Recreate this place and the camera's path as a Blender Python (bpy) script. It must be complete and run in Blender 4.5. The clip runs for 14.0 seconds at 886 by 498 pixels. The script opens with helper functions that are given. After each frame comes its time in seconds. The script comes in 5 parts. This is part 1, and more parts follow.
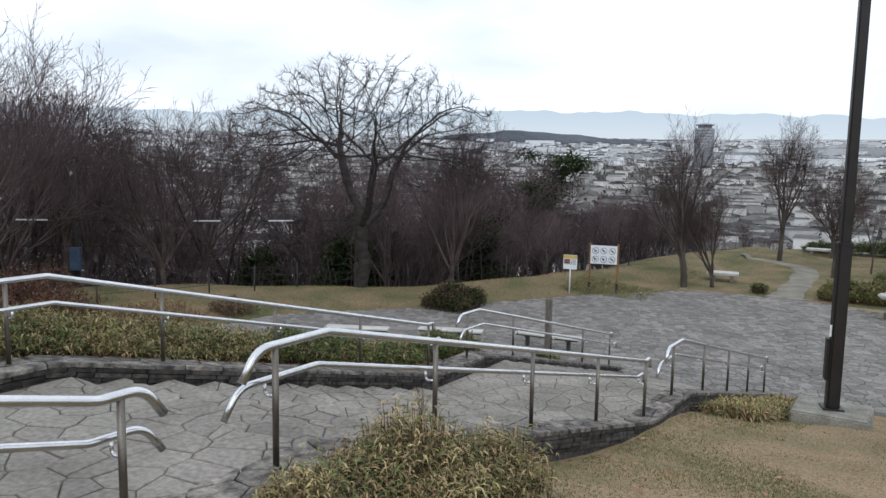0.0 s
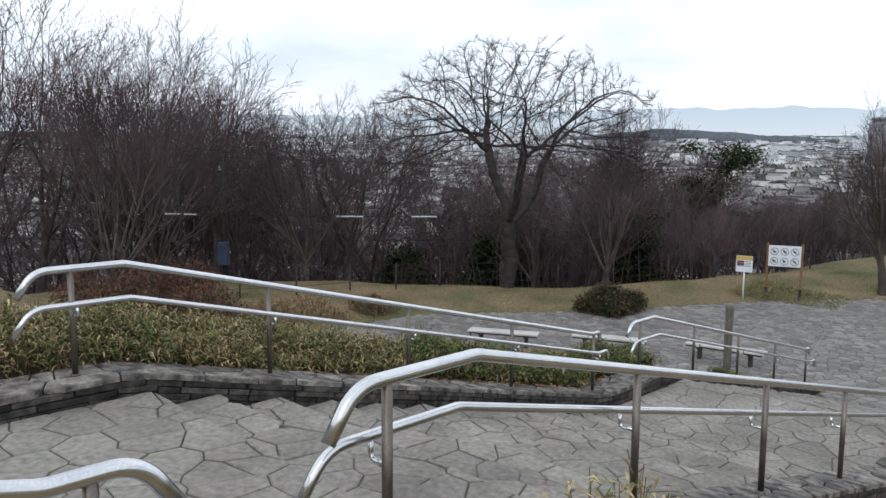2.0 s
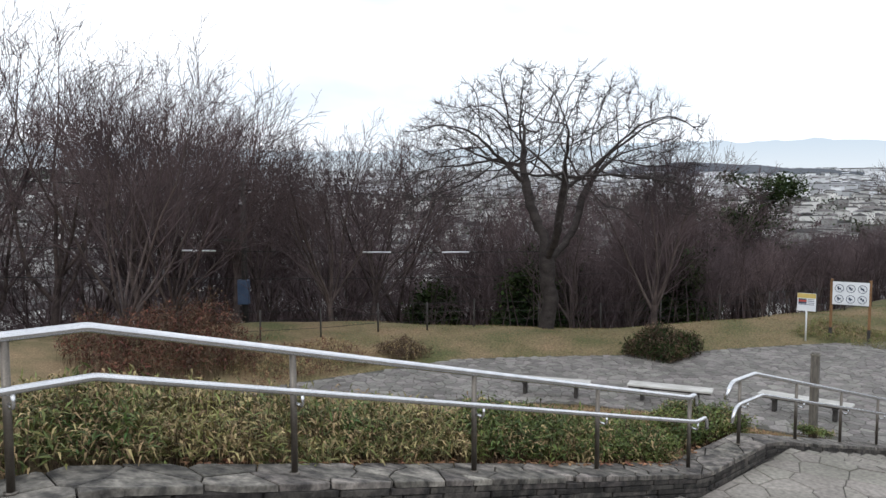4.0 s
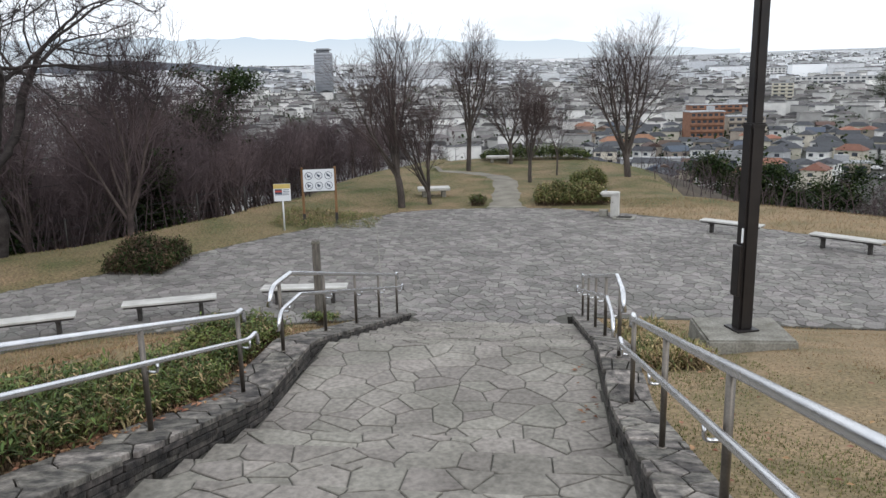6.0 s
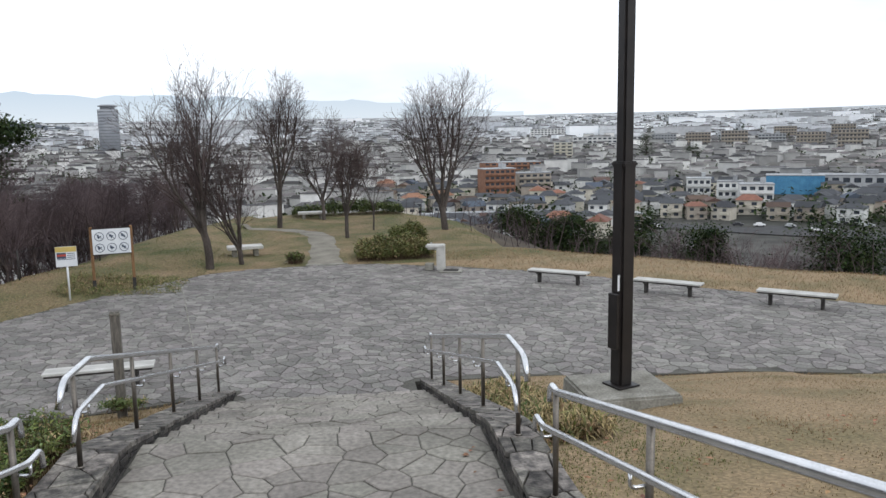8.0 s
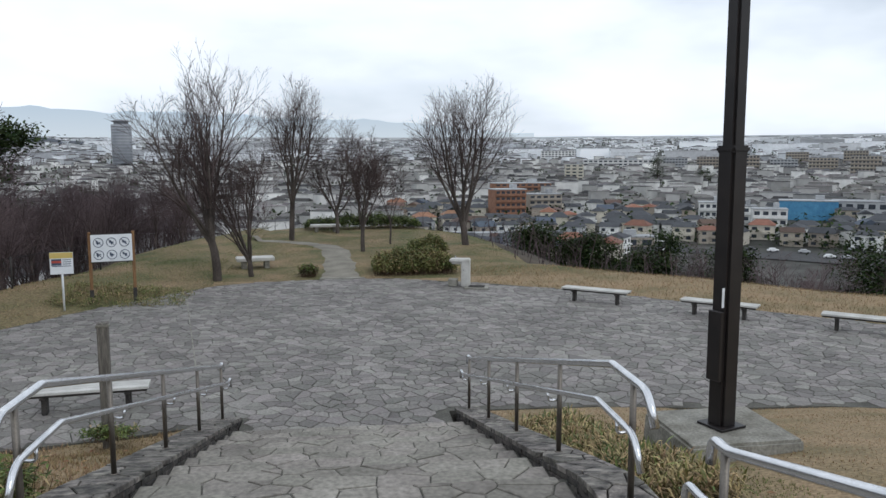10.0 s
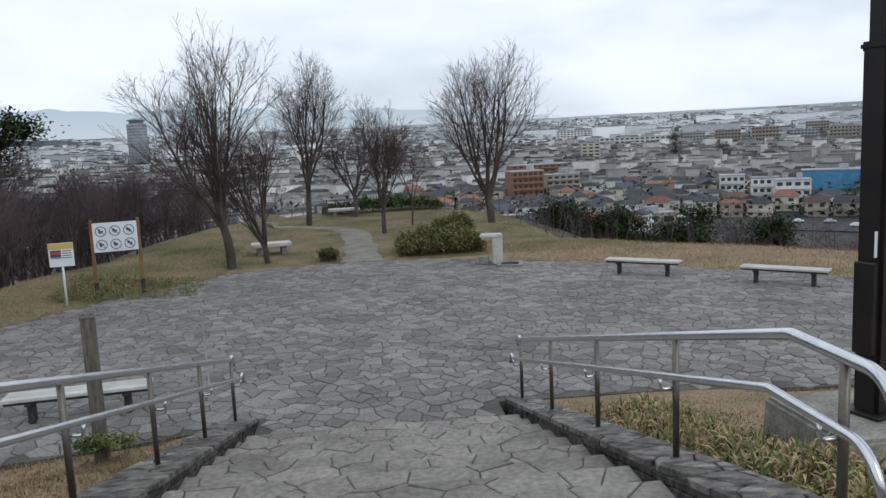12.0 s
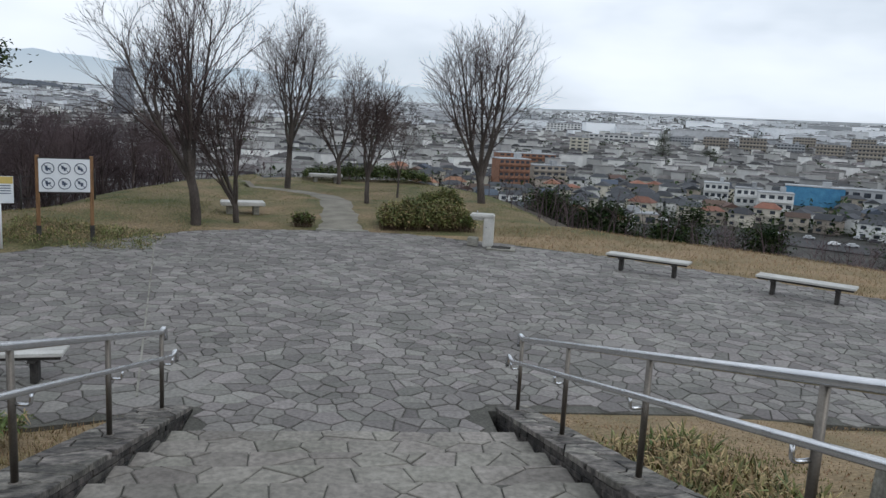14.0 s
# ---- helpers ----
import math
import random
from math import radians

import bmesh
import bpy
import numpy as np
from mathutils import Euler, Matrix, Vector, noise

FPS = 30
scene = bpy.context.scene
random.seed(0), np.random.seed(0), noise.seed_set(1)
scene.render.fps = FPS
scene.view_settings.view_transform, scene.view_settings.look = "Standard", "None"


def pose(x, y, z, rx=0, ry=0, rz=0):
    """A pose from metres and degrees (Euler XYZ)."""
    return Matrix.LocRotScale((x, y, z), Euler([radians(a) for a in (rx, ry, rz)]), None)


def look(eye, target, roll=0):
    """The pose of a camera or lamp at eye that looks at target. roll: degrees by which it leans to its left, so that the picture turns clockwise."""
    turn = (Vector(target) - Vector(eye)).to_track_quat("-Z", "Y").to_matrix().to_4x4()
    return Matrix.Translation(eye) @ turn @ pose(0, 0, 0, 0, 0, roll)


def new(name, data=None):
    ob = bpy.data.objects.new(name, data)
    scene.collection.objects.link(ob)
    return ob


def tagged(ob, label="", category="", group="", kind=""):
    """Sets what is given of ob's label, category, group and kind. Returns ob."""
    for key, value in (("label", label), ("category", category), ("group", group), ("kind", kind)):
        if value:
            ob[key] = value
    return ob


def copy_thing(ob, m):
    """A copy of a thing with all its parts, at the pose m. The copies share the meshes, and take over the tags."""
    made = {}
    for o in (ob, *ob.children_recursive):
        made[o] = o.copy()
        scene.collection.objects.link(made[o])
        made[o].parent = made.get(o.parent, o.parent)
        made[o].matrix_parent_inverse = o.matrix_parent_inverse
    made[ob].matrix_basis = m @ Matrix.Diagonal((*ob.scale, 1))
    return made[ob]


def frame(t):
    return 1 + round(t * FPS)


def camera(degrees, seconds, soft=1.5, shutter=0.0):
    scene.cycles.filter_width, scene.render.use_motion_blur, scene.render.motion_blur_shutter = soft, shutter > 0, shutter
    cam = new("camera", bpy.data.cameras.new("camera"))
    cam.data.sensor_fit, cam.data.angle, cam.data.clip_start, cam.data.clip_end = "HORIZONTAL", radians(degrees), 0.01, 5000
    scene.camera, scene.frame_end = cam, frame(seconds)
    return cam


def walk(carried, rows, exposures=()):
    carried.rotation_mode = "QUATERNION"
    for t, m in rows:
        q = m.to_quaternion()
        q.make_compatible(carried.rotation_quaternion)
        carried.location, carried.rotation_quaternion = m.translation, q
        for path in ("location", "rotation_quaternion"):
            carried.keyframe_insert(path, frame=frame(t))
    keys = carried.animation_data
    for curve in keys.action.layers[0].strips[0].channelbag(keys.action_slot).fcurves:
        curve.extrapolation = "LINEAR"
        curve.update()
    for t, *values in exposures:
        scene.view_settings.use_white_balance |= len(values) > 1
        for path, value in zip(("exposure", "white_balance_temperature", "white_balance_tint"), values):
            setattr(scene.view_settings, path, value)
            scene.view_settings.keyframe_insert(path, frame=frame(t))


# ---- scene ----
cam = camera(60.1, 14.0, 1.45)
PATH = [
    (0, (5.425, -18.582, 5.492), (4.302, -16.945, 5.247), 1.0),
    (0.5, (5.1, -18.156, 5.397), (3.852, -16.597, 5.277), 0.8),
    (1, (4.74, -17.802, 5.32), (3.48, -16.253, 5.204), 1.6),
    (1.5, (4.355, -17.412, 5.205), (3.068, -15.888, 5.054), -0.2),
    (2, (3.964, -17.048, 5.099), (2.555, -15.651, 4.853), 0.3),
    (2.2, (3.779, -16.938, 5.048), (2.398, -15.501, 4.877), 0.2),
    (4.3, (2.06, -15.853, 4.982), (0.601, -14.496, 4.819), -0.2),
    (4.5, (1.889, -15.715, 5.007), (0.497, -14.299, 4.77), -0.1),
    (5, (1.603, -15.481, 4.922), (0.546, -13.796, 4.712), -0.4),
    (5.5, (1.148, -15.264, 4.807), (0.49, -13.404, 4.479), -1.6),
    (6, (0.933, -15.014, 4.782), (0.682, -13.076, 4.355), -1.3),
    (6.5, (0.702, -14.689, 4.758), (0.623, -12.735, 4.34), 0.2),
    (7, (0.503, -14.333, 4.737), (0.663, -12.401, 4.245), -3.4),
    (7.5, (0.428, -13.892, 4.626), (0.65, -11.952, 4.196), 0.1),
    (8, (0.274, -13.426, 4.496), (0.531, -11.464, 4.206), -1.0),
    (8.5, (0.164, -12.982, 4.368), (0.359, -11.013, 4.082), -1.7),
    (9, (0.076, -12.51, 4.271), (0.26, -10.533, 4.03), 1.1),
    (9.2, (0.014, -12.298, 4.217), (0.245, -10.324, 3.999), -0.4),
    (11.3, (-0.048, -10.368, 3.725), (0.163, -8.404, 3.417), 1.8),
    (11.5, (-0.076, -10.166, 3.65), (0.11, -8.2, 3.334), 1.6),
    (12, (-0.127, -9.761, 3.549), (0.06, -7.788, 3.276), -2.6),
    (12.5, (-0.1, -9.321, 3.453), (0.025, -7.349, 3.14), -0.9),
    (13, (-0.118, -8.917, 3.318), (0.068, -6.951, 2.998), -1.0),
    (13.5, (-0.182, -8.452, 3.239), (0.086, -6.486, 2.989), -1.2),
    (14, (-0.121, -7.854, 3.18), (0.121, -5.895, 2.858), 3.1),
]
walk(cam, [(t, look(e, g, r)) for t, e, g, r in PATH],
     [(0, -0.12, 6250, 10), (2.2, -0.1, 6250, 10), (4.4, 0.12, 6450, 11), (5, 0.2, 6450, 11), (5.6, 0.02, 6450, 11), (6.5, 0.08, 6450, 11), (9, -0.17, 6300, 10), (11.5, -0.43, 6150, 9), (13.4, -0.41, 6150, 9), (14, -0.46, 6150, 9)])

# ---- light and sky ----
SUN_EL, SUN_AZ = radians(38), radians(150)
world = bpy.data.worlds.new("overcast_sky")
scene.world = world
world.use_nodes = True
wn, wl = world.node_tree.nodes, world.node_tree.links
wn.clear()
sky = wn.new("ShaderNodeTexSky")
sky.sky_type, sky.sun_disc = "NISHITA", False
sky.sun_elevation, sky.sun_rotation = SUN_EL, SUN_AZ
sky.air_density, sky.dust_density = 1.0, 2.0
coord = wn.new("ShaderNodeTexCoord")
stretch = wn.new("ShaderNodeMapping")
stretch.inputs["Scale"].default_value = (1.0, 1.0, 3.2)
wl.new(coord.outputs["Generated"], stretch.inputs["Vector"])
cloud = wn.new("ShaderNodeTexNoise")
cloud.inputs["Scale"].default_value, cloud.inputs["Detail"].default_value = 2.2, 5.0
cloud.inputs["Roughness"].default_value = 0.5
wl.new(stretch.outputs["Vector"], cloud.inputs["Vector"])
cover = wn.new("ShaderNodeValToRGB")
cover.color_ramp.elements[0].position, cover.color_ramp.elements[0].color = 0.30, (0.72, 0.72, 0.72, 1)
cover.color_ramp.elements[1].position, cover.color_ramp.elements[1].color = 0.52, (1, 1, 1, 1)
wl.new(cloud.outputs["Fac"], cover.inputs["Fac"])
grey = wn.new("ShaderNodeValToRGB")
grey.color_ramp.elements[0].position, grey.color_ramp.elements[0].color = 0.30, (9.3, 10.1, 11.1, 1)
grey.color_ramp.elements[1].position, grey.color_ramp.elements[1].color = 0.62, (12.6, 13.1, 13.7, 1)
wl.new(cloud.outputs["Fac"], grey.inputs["Fac"])
blend = wn.new("ShaderNodeMixRGB")
wl.new(cover.outputs["Color"], blend.inputs["Fac"])
wl.new(sky.outputs["Color"], blend.inputs["Color1"])
wl.new(grey.outputs["Color"], blend.inputs["Color2"])
back = wn.new("ShaderNodeBackground")
back.inputs["Strength"].default_value = 0.105
wl.new(blend.outputs["Color"], back.inputs["Color"])
wout = wn.new("ShaderNodeOutputWorld")
wl.new(back.outputs["Background"], wout.inputs["Surface"])
sun = new("sun", bpy.data.lights.new("sun", "SUN"))
sun.data.energy, sun.data.angle, sun.data.color = 0.6, radians(25), (1.0, 0.98, 0.95)
sun.rotation_euler = (radians(90) - SUN_EL, 0, math.pi - SUN_AZ)


# ---- materials ----
def mat(name, c1, c2, scale=3.0, rough=0.85, bump=0.3, metal=0.0, rand="", rvar=0.2, hvar=0.0, fine=40.0, grain=0.25, mid=0.5, aniso=(1, 1, 1), spec=0.3):
    m = bpy.data.materials.new(name)
    m.use_nodes = True
    n, l = m.node_tree.nodes, m.node_tree.links
    bsdf = n["Principled BSDF"]
    geo = n.new("ShaderNodeNewGeometry")
    mp = n.new("ShaderNodeMapping")
    mp.inputs["Scale"].default_value = aniso
    l.new(geo.outputs["Position"], mp.inputs["Vector"])
    big, small = n.new("ShaderNodeTexNoise"), n.new("ShaderNodeTexNoise")
    big.inputs["Scale"].default_value, big.inputs["Detail"].default_value = scale, 4
    small.inputs["Scale"].default_value, small.inputs["Detail"].default_value = fine, 3
    l.new(mp.outputs["Vector"], big.inputs["Vector"])
    l.new(mp.outputs["Vector"], small.inputs["Vector"])
    ramp = n.new("ShaderNodeValToRGB")
    ramp.color_ramp.elements[0].position, ramp.color_ramp.elements[0].color = max(mid - 0.17, 0.0), (*c1, 1)
    ramp.color_ramp.elements[1].position, ramp.color_ramp.elements[1].color = mid + 0.17, (*c2, 1)
    l.new(big.outputs["Fac"], ramp.inputs["Fac"])
    val = n.new("ShaderNodeMapRange")
    val.inputs["From Min"].default_value, val.inputs["From Max"].default_value = 0.3, 0.7
    val.inputs["To Min"].default_value, val.inputs["To Max"].default_value = 1 - grain, 1 + grain
    l.new(small.outputs["Fac"], val.inputs["Value"])
    hsv = n.new("ShaderNodeHueSaturation")
    l.new(ramp.outputs["Color"], hsv.inputs["Color"])
    if rand:
        if rand == "obj":
            src = n.new("ShaderNodeObjectInfo").outputs["Random"]
        else:
            src = geo.outputs["Random Per Island"]
        mr = n.new("ShaderNodeMapRange")
        mr.inputs["To Min"].default_value, mr.inputs["To Max"].default_value = 1 - rvar, 1 + rvar
        l.new(src, mr.inputs["Value"])
        mul = n.new("ShaderNodeMath")
        mul.operation = "MULTIPLY"
        l.new(mr.outputs["Result"], mul.inputs[0])
        l.new(val.outputs["Result"], mul.inputs[1])
        l.new(mul.outputs["Value"], hsv.inputs["Value"])
        if hvar:
            wob = n.new("ShaderNodeMath")
            wob.operation = "MULTIPLY"
            wob.inputs[1].default_value = 7.31
            l.new(src, wob.inputs[0])
            fr = n.new("ShaderNodeMath")
            fr.operation = "FRACT"
            l.new(wob.outputs["Value"], fr.inputs[0])
            hr = n.new("ShaderNodeMapRange")
            hr.inputs["To Min"].default_value, hr.inputs["To Max"].default_value = 0.5 - hvar, 0.5 + hvar
            l.new(fr.outputs["Value"], hr.inputs["Value"])
            l.new(hr.outputs["Result"], hsv.inputs["Hue"])
    else:
        l.new(val.outputs["Result"], hsv.inputs["Value"])
    l.new(hsv.outputs["Color"], bsdf.inputs["Base Color"])
    bsdf.inputs["Roughness"].default_value = rough
    bsdf.inputs["Metallic"].default_value = metal
    bsdf.inputs["Specular IOR Level"].default_value = spec
    if bump:
        bp = n.new("ShaderNodeBump")
        bp.inputs["Strength"].default_value, bp.inputs["Distance"].default_value = bump, 0.02
        l.new(small.outputs["Fac"], bp.inputs["Height"])
        l.new(bp.outputs["Normal"], bsdf.inputs["Normal"])
    return m


M_STAIR = mat("stair_flagstone", (0.178, 0.164, 0.143), (0.275, 0.255, 0.224), 1.1, 0.8, 0.3, rand="obj", rvar=0.12, hvar=0.02, fine=20, grain=0.26)
M_PLAZA = mat("plaza_flagstone", (0.152, 0.142, 0.131), (0.222, 0.208, 0.192), 0.5, 0.7, 0.25, rand="isl", rvar=0.3, hvar=0.04, fine=22, grain=0.24)
M_PLAZA_O = mat("plaza_flagstone_near", (0.152, 0.142, 0.131), (0.222, 0.208, 0.192), 0.5, 0.7, 0.25, rand="obj", rvar=0.3, hvar=0.04, fine=22, grain=0.24)
M_MORTAR = mat("mortar_joint", (0.07, 0.068, 0.058), (0.125, 0.12, 0.105), 2.0, 0.95, 0.5)
M_COPING = mat("coping_slate", (0.05, 0.046, 0.043), (0.25, 0.228, 0.20), 8.0, 0.75, 0.5, rand="obj", rvar=0.45, hvar=0.02, fine=34, grain=0.3, mid=0.52)
M_SLATE = mat("dark_slate_facing", (0.018, 0.017, 0.017), (0.08, 0.071, 0.063), 9.0, 0.8, 0.6, rand="obj", rvar=0.5, hvar=0.02, fine=40)
M_STEEL = mat("brushed_stainless_steel", (0.60, 0.61, 0.63), (0.70, 0.70, 0.71), 6.0, 0.26, 0.03, metal=1.0, fine=120, grain=0.06)
M_POST = mat("dull_steel_post", (0.14, 0.125, 0.11), (0.21, 0.19, 0.165), 5.0, 0.45, 0.05, metal=0.9, fine=90, grain=0.12)
M_SOIL = mat("park_ground", (0.035, 0.028, 0.02), (0.085, 0.065, 0.045), 0.35, 0.95, 0.9, fine=14, grain=0.4)
M_LAWN = mat("dry_lawn", (0.138, 0.12, 0.06), (0.27, 0.196, 0.116), 0.8, 0.95, 0.6, fine=26, grain=0.36, mid=0.42)
M_BANK = mat("mixed_winter_grass", (0.088, 0.094, 0.036), (0.225, 0.16, 0.092), 0.55, 0.95, 1.0, fine=16, grain=0.5, mid=0.5)
M_BLADE = mat("dry_grass_blades", (0.19, 0.145, 0.072), (0.36, 0.25, 0.15), 0.5, 0.9, 0.0, rand="isl", rvar=0.35, hvar=0.03)
M_GREENBLADE = mat("green_grass_blades", (0.12, 0.135, 0.045), (0.20, 0.205, 0.08), 1.2, 0.85, 0.0, rand="isl", rvar=0.4, hvar=0.04)
M_SASA = mat("bamboo_grass_leaf", (0.07, 0.10, 0.025), (0.21, 0.19, 0.07), 1.3, 0.6, 0.0, rand="isl", rvar=0.5, hvar=0.045, mid=0.5)
M_SASADRY = mat("withered_bamboo_grass_leaf", (0.20, 0.14, 0.07), (0.42, 0.33, 0.17), 3.0, 0.8, 0.0, rand="isl", rvar=0.4, hvar=0.02)
M_SHRUB = mat("evergreen_shrub_leaf", (0.055, 0.085, 0.022), (0.135, 0.165, 0.042), 2.5, 0.55, 0.0, rand="isl", rvar=0.5, hvar=0.03)
M_DARKLEAF = mat("dark_evergreen_leaf", (0.016, 0.030, 0.012), (0.045, 0.062, 0.022), 1.0, 0.8, 0.0, rand="isl", rvar=0.5, hvar=0.03, spec=0.05)
M_BROWNSHRUB = mat("brown_winter_shrub", (0.07, 0.05, 0.035), (0.14, 0.09, 0.055), 2.0, 0.8, 0.0, rand="isl", rvar=0.4, hvar=0.02)
M_RUSSET = mat("russet_twiggy_bush", (0.09, 0.04, 0.03), (0.17, 0.075, 0.05), 2.0, 0.85, 0.0, rand="isl", rvar=0.5, hvar=0.02)
M_DEADLEAF = mat("fallen_leaf", (0.16, 0.07, 0.04), (0.34, 0.20, 0.11), 9.0, 0.8, 0.0, rand="isl", rvar=0.4, hvar=0.02)
M_BARK = mat("grey_brown_bark", (0.05, 0.042, 0.038), (0.12, 0.102, 0.09), 2.5, 0.9, 0.8, fine=30, aniso=(1, 1, 0.3), spec=0.15)
M_CHERRY = mat("dark_cherry_bark", (0.026, 0.022, 0.021), (0.062, 0.053, 0.05), 2.5, 0.85, 0.8, fine=26, aniso=(1, 1, 2.0), spec=0.15)
M_TWIG = mat("bare_twigs", (0.058, 0.044, 0.043), (0.115, 0.088, 0.082), 1.0, 0.9, 0.0, rand="isl", rvar=0.3, spec=0.1)
M_DTWIG = mat("dark_woodland_twigs", (0.074, 0.056, 0.060), (0.150, 0.114, 0.114), 0.5, 0.9, 0.0, rand="obj", rvar=0.3, spec=0.08)
M_DBARK = mat("dark_woodland_bark", (0.048, 0.038, 0.036), (0.115, 0.090, 0.082), 2.0, 0.9, 0.6, fine=25, spec=0.12)
M_LAMP = mat("dark_brown_paint", (0.011, 0.009, 0.009), (0.019, 0.015, 0.014), 4.0, 0.45, 0.05, fine=60, grain=0.1, spec=0.4)
M_CONC = mat("weathered_concrete", (0.16, 0.15, 0.125), (0.30, 0.29, 0.255), 3.0, 0.9, 0.4, fine=35)
M_BENCH = mat("weathered_bench_board", (0.42, 0.41, 0.385), (0.56, 0.55, 0.52), 3.0, 0.75, 0.2, rand="obj", rvar=0.06, fine=45, grain=0.12)
M_BENCHLEG = mat("dark_bench_leg", (0.03, 0.028, 0.027), (0.06, 0.055, 0.05), 5.0, 0.7, 0.2)
M_WOOD = mat("grey_weathered_timber", (0.09, 0.082, 0.072), (0.17, 0.155, 0.135), 5.0, 0.85, 0.5, aniso=(6, 6, 0.6), fine=18)
M_SIGNWOOD = mat("brown_sign_post", (0.16, 0.085, 0.04), (0.26, 0.145, 0.07), 5.0, 0.7, 0.2, aniso=(5, 5, 0.6))
M_WHITE = mat("white_sign_paint", (0.70, 0.73, 0.76), (0.78, 0.80, 0.82), 2.0, 0.5, 0.0, grain=0.03)
M_YELLOW = mat("yellow_sign_paint", (0.56, 0.43, 0.13), (0.63, 0.48, 0.16), 3.0, 0.5, 0.0, grain=0.05)
M_RED = mat("red_sign_paint", (0.42, 0.07, 0.05), (0.50, 0.09, 0.06), 3.0, 0.5, 0.0, grain=0.05)
M_INK = mat("dark_blue_sign_ink", (0.05, 0.07, 0.11), (0.07, 0.09, 0.14), 3.0, 0.5, 0.0, grain=0.05)
M_BLUEBOX = mat("blue_grey_sign_box", (0.05, 0.08, 0.14), (0.08, 0.12, 0.19), 3.0, 0.5, 0.0, grain=0.05)
M_CABLE = mat("black_cable", (0.015, 0.015, 0.015), (0.025, 0.025, 0.025), 3.0, 0.6, 0.0)
M_GRAVEL = mat("pale_trodden_path", (0.17, 0.155, 0.125), (0.26, 0.24, 0.20), 1.4, 0.95, 0.6, fine=30, grain=0.2)
M_CITY = mat("town_ground", (0.03, 0.032, 0.026), (0.085, 0.082, 0.075), 0.012, 0.95, 0.0, fine=0.09, grain=0.5)
M_WALLS = [mat(f"house_wall_{k}", tuple(v * 0.86 for v in c), c, 0.4, 0.85, 0.0, rand="obj", rvar=0.12, hvar=0.01, fine=1.5, grain=0.08) for k, c in
           (("cream", (0.60, 0.56, 0.47)), ("white", (0.70, 0.70, 0.68)), ("beige", (0.38, 0.335, 0.28)), ("grey", (0.42, 0.43, 0.44)))]
M_ROOFS = [mat(f"house_roof_{k}", tuple(v * 0.8 for v in c), c, 0.6, 0.75, 0.0, rand="obj", rvar=0.25, hvar=0.015, fine=2.5, grain=0.15) for k, c in
           (("slate", (0.06, 0.063, 0.07)), ("brown", (0.115, 0.075, 0.058)), ("orange", (0.25, 0.125, 0.08)), ("blue", (0.075, 0.09, 0.12)), ("pale", (0.36, 0.37, 0.38)))]
M_GLASS = mat("dark_window_glass", (0.03, 0.035, 0.045), (0.06, 0.07, 0.085), 1.0, 0.15, 0.0, grain=0.1, spec=0.6)
M_BRICKWALL = mat("brown_tile_wall", (0.22, 0.11, 0.07), (0.29, 0.155, 0.10), 0.5, 0.85, 0.0, fine=2, grain=0.1)
M_TARP = mat("blue_building_sheet", (0.06, 0.20, 0.36), (0.09, 0.27, 0.43), 0.4, 0.6, 0.0, fine=1.5, grain=0.12)
M_TOWER = mat("grey_tower_wall", (0.27, 0.285, 0.31), (0.34, 0.35, 0.365), 0.1, 0.85, 0.0, fine=0.6, grain=0.06)
M_TOWERW = mat("tower_window_band", (0.21, 0.225, 0.245), (0.26, 0.27, 0.29), 0.1, 0.6, 0.0, fine=0.6, grain=0.06)
M_FARB = mat("far_building_wall", (0.36, 0.355, 0.345), (0.70, 0.69, 0.665), 0.004, 0.85, 0.0, rand="isl", rvar=0.5, hvar=0.03, fine=0.3, grain=0.1)
# pale walls with distance haze mixed into the colour: lighter and bluer than far_building_wall
M_HAZEB = mat("hazed_pale_building", (0.55, 0.57, 0.60), (0.85, 0.86, 0.87), 0.004, 0.85, 0.0, rand="isl", rvar=0.45, hvar=0.02, fine=0.3, grain=0.1)
M_FARROOF = mat("far_roof", (0.05, 0.05, 0.054), (0.14, 0.128, 0.12), 0.01, 0.8, 0.0, rand="isl", rvar=0.7, hvar=0.06, fine=0.3, grain=0.1)
M_ROAD = mat("asphalt", (0.05, 0.05, 0.052), (0.07, 0.07, 0.07), 0.5, 0.9, 0.0)
M_CARS = [mat(f"car_paint_{k}", c, c, 1.0, 0.35, 0.0, grain=0.02, spec=0.5) for k, c in (("white", (0.7, 0.7, 0.7)), ("black", (0.03, 0.03, 0.035)), ("silver", (0.4, 0.41, 0.42)))]
M_WOODS = mat("wooded_ridge", (0.045, 0.055, 0.072), (0.085, 0.095, 0.112), 0.006, 0.95, 0.0, fine=0.05, grain=0.3)


# self-lit colour blended by height, to paint haze on far backdrops
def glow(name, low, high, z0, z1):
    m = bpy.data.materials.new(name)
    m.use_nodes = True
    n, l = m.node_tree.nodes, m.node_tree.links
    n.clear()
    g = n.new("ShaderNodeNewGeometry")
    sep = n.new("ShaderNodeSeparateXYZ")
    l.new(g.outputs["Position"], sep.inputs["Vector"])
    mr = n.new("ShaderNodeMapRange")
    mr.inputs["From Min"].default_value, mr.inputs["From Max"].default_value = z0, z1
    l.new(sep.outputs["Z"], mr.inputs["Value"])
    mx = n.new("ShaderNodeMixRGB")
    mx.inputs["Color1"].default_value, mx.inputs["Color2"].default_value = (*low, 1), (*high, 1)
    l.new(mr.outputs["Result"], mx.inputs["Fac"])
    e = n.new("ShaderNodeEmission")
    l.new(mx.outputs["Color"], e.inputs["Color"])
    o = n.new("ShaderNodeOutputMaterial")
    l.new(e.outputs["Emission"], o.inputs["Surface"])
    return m


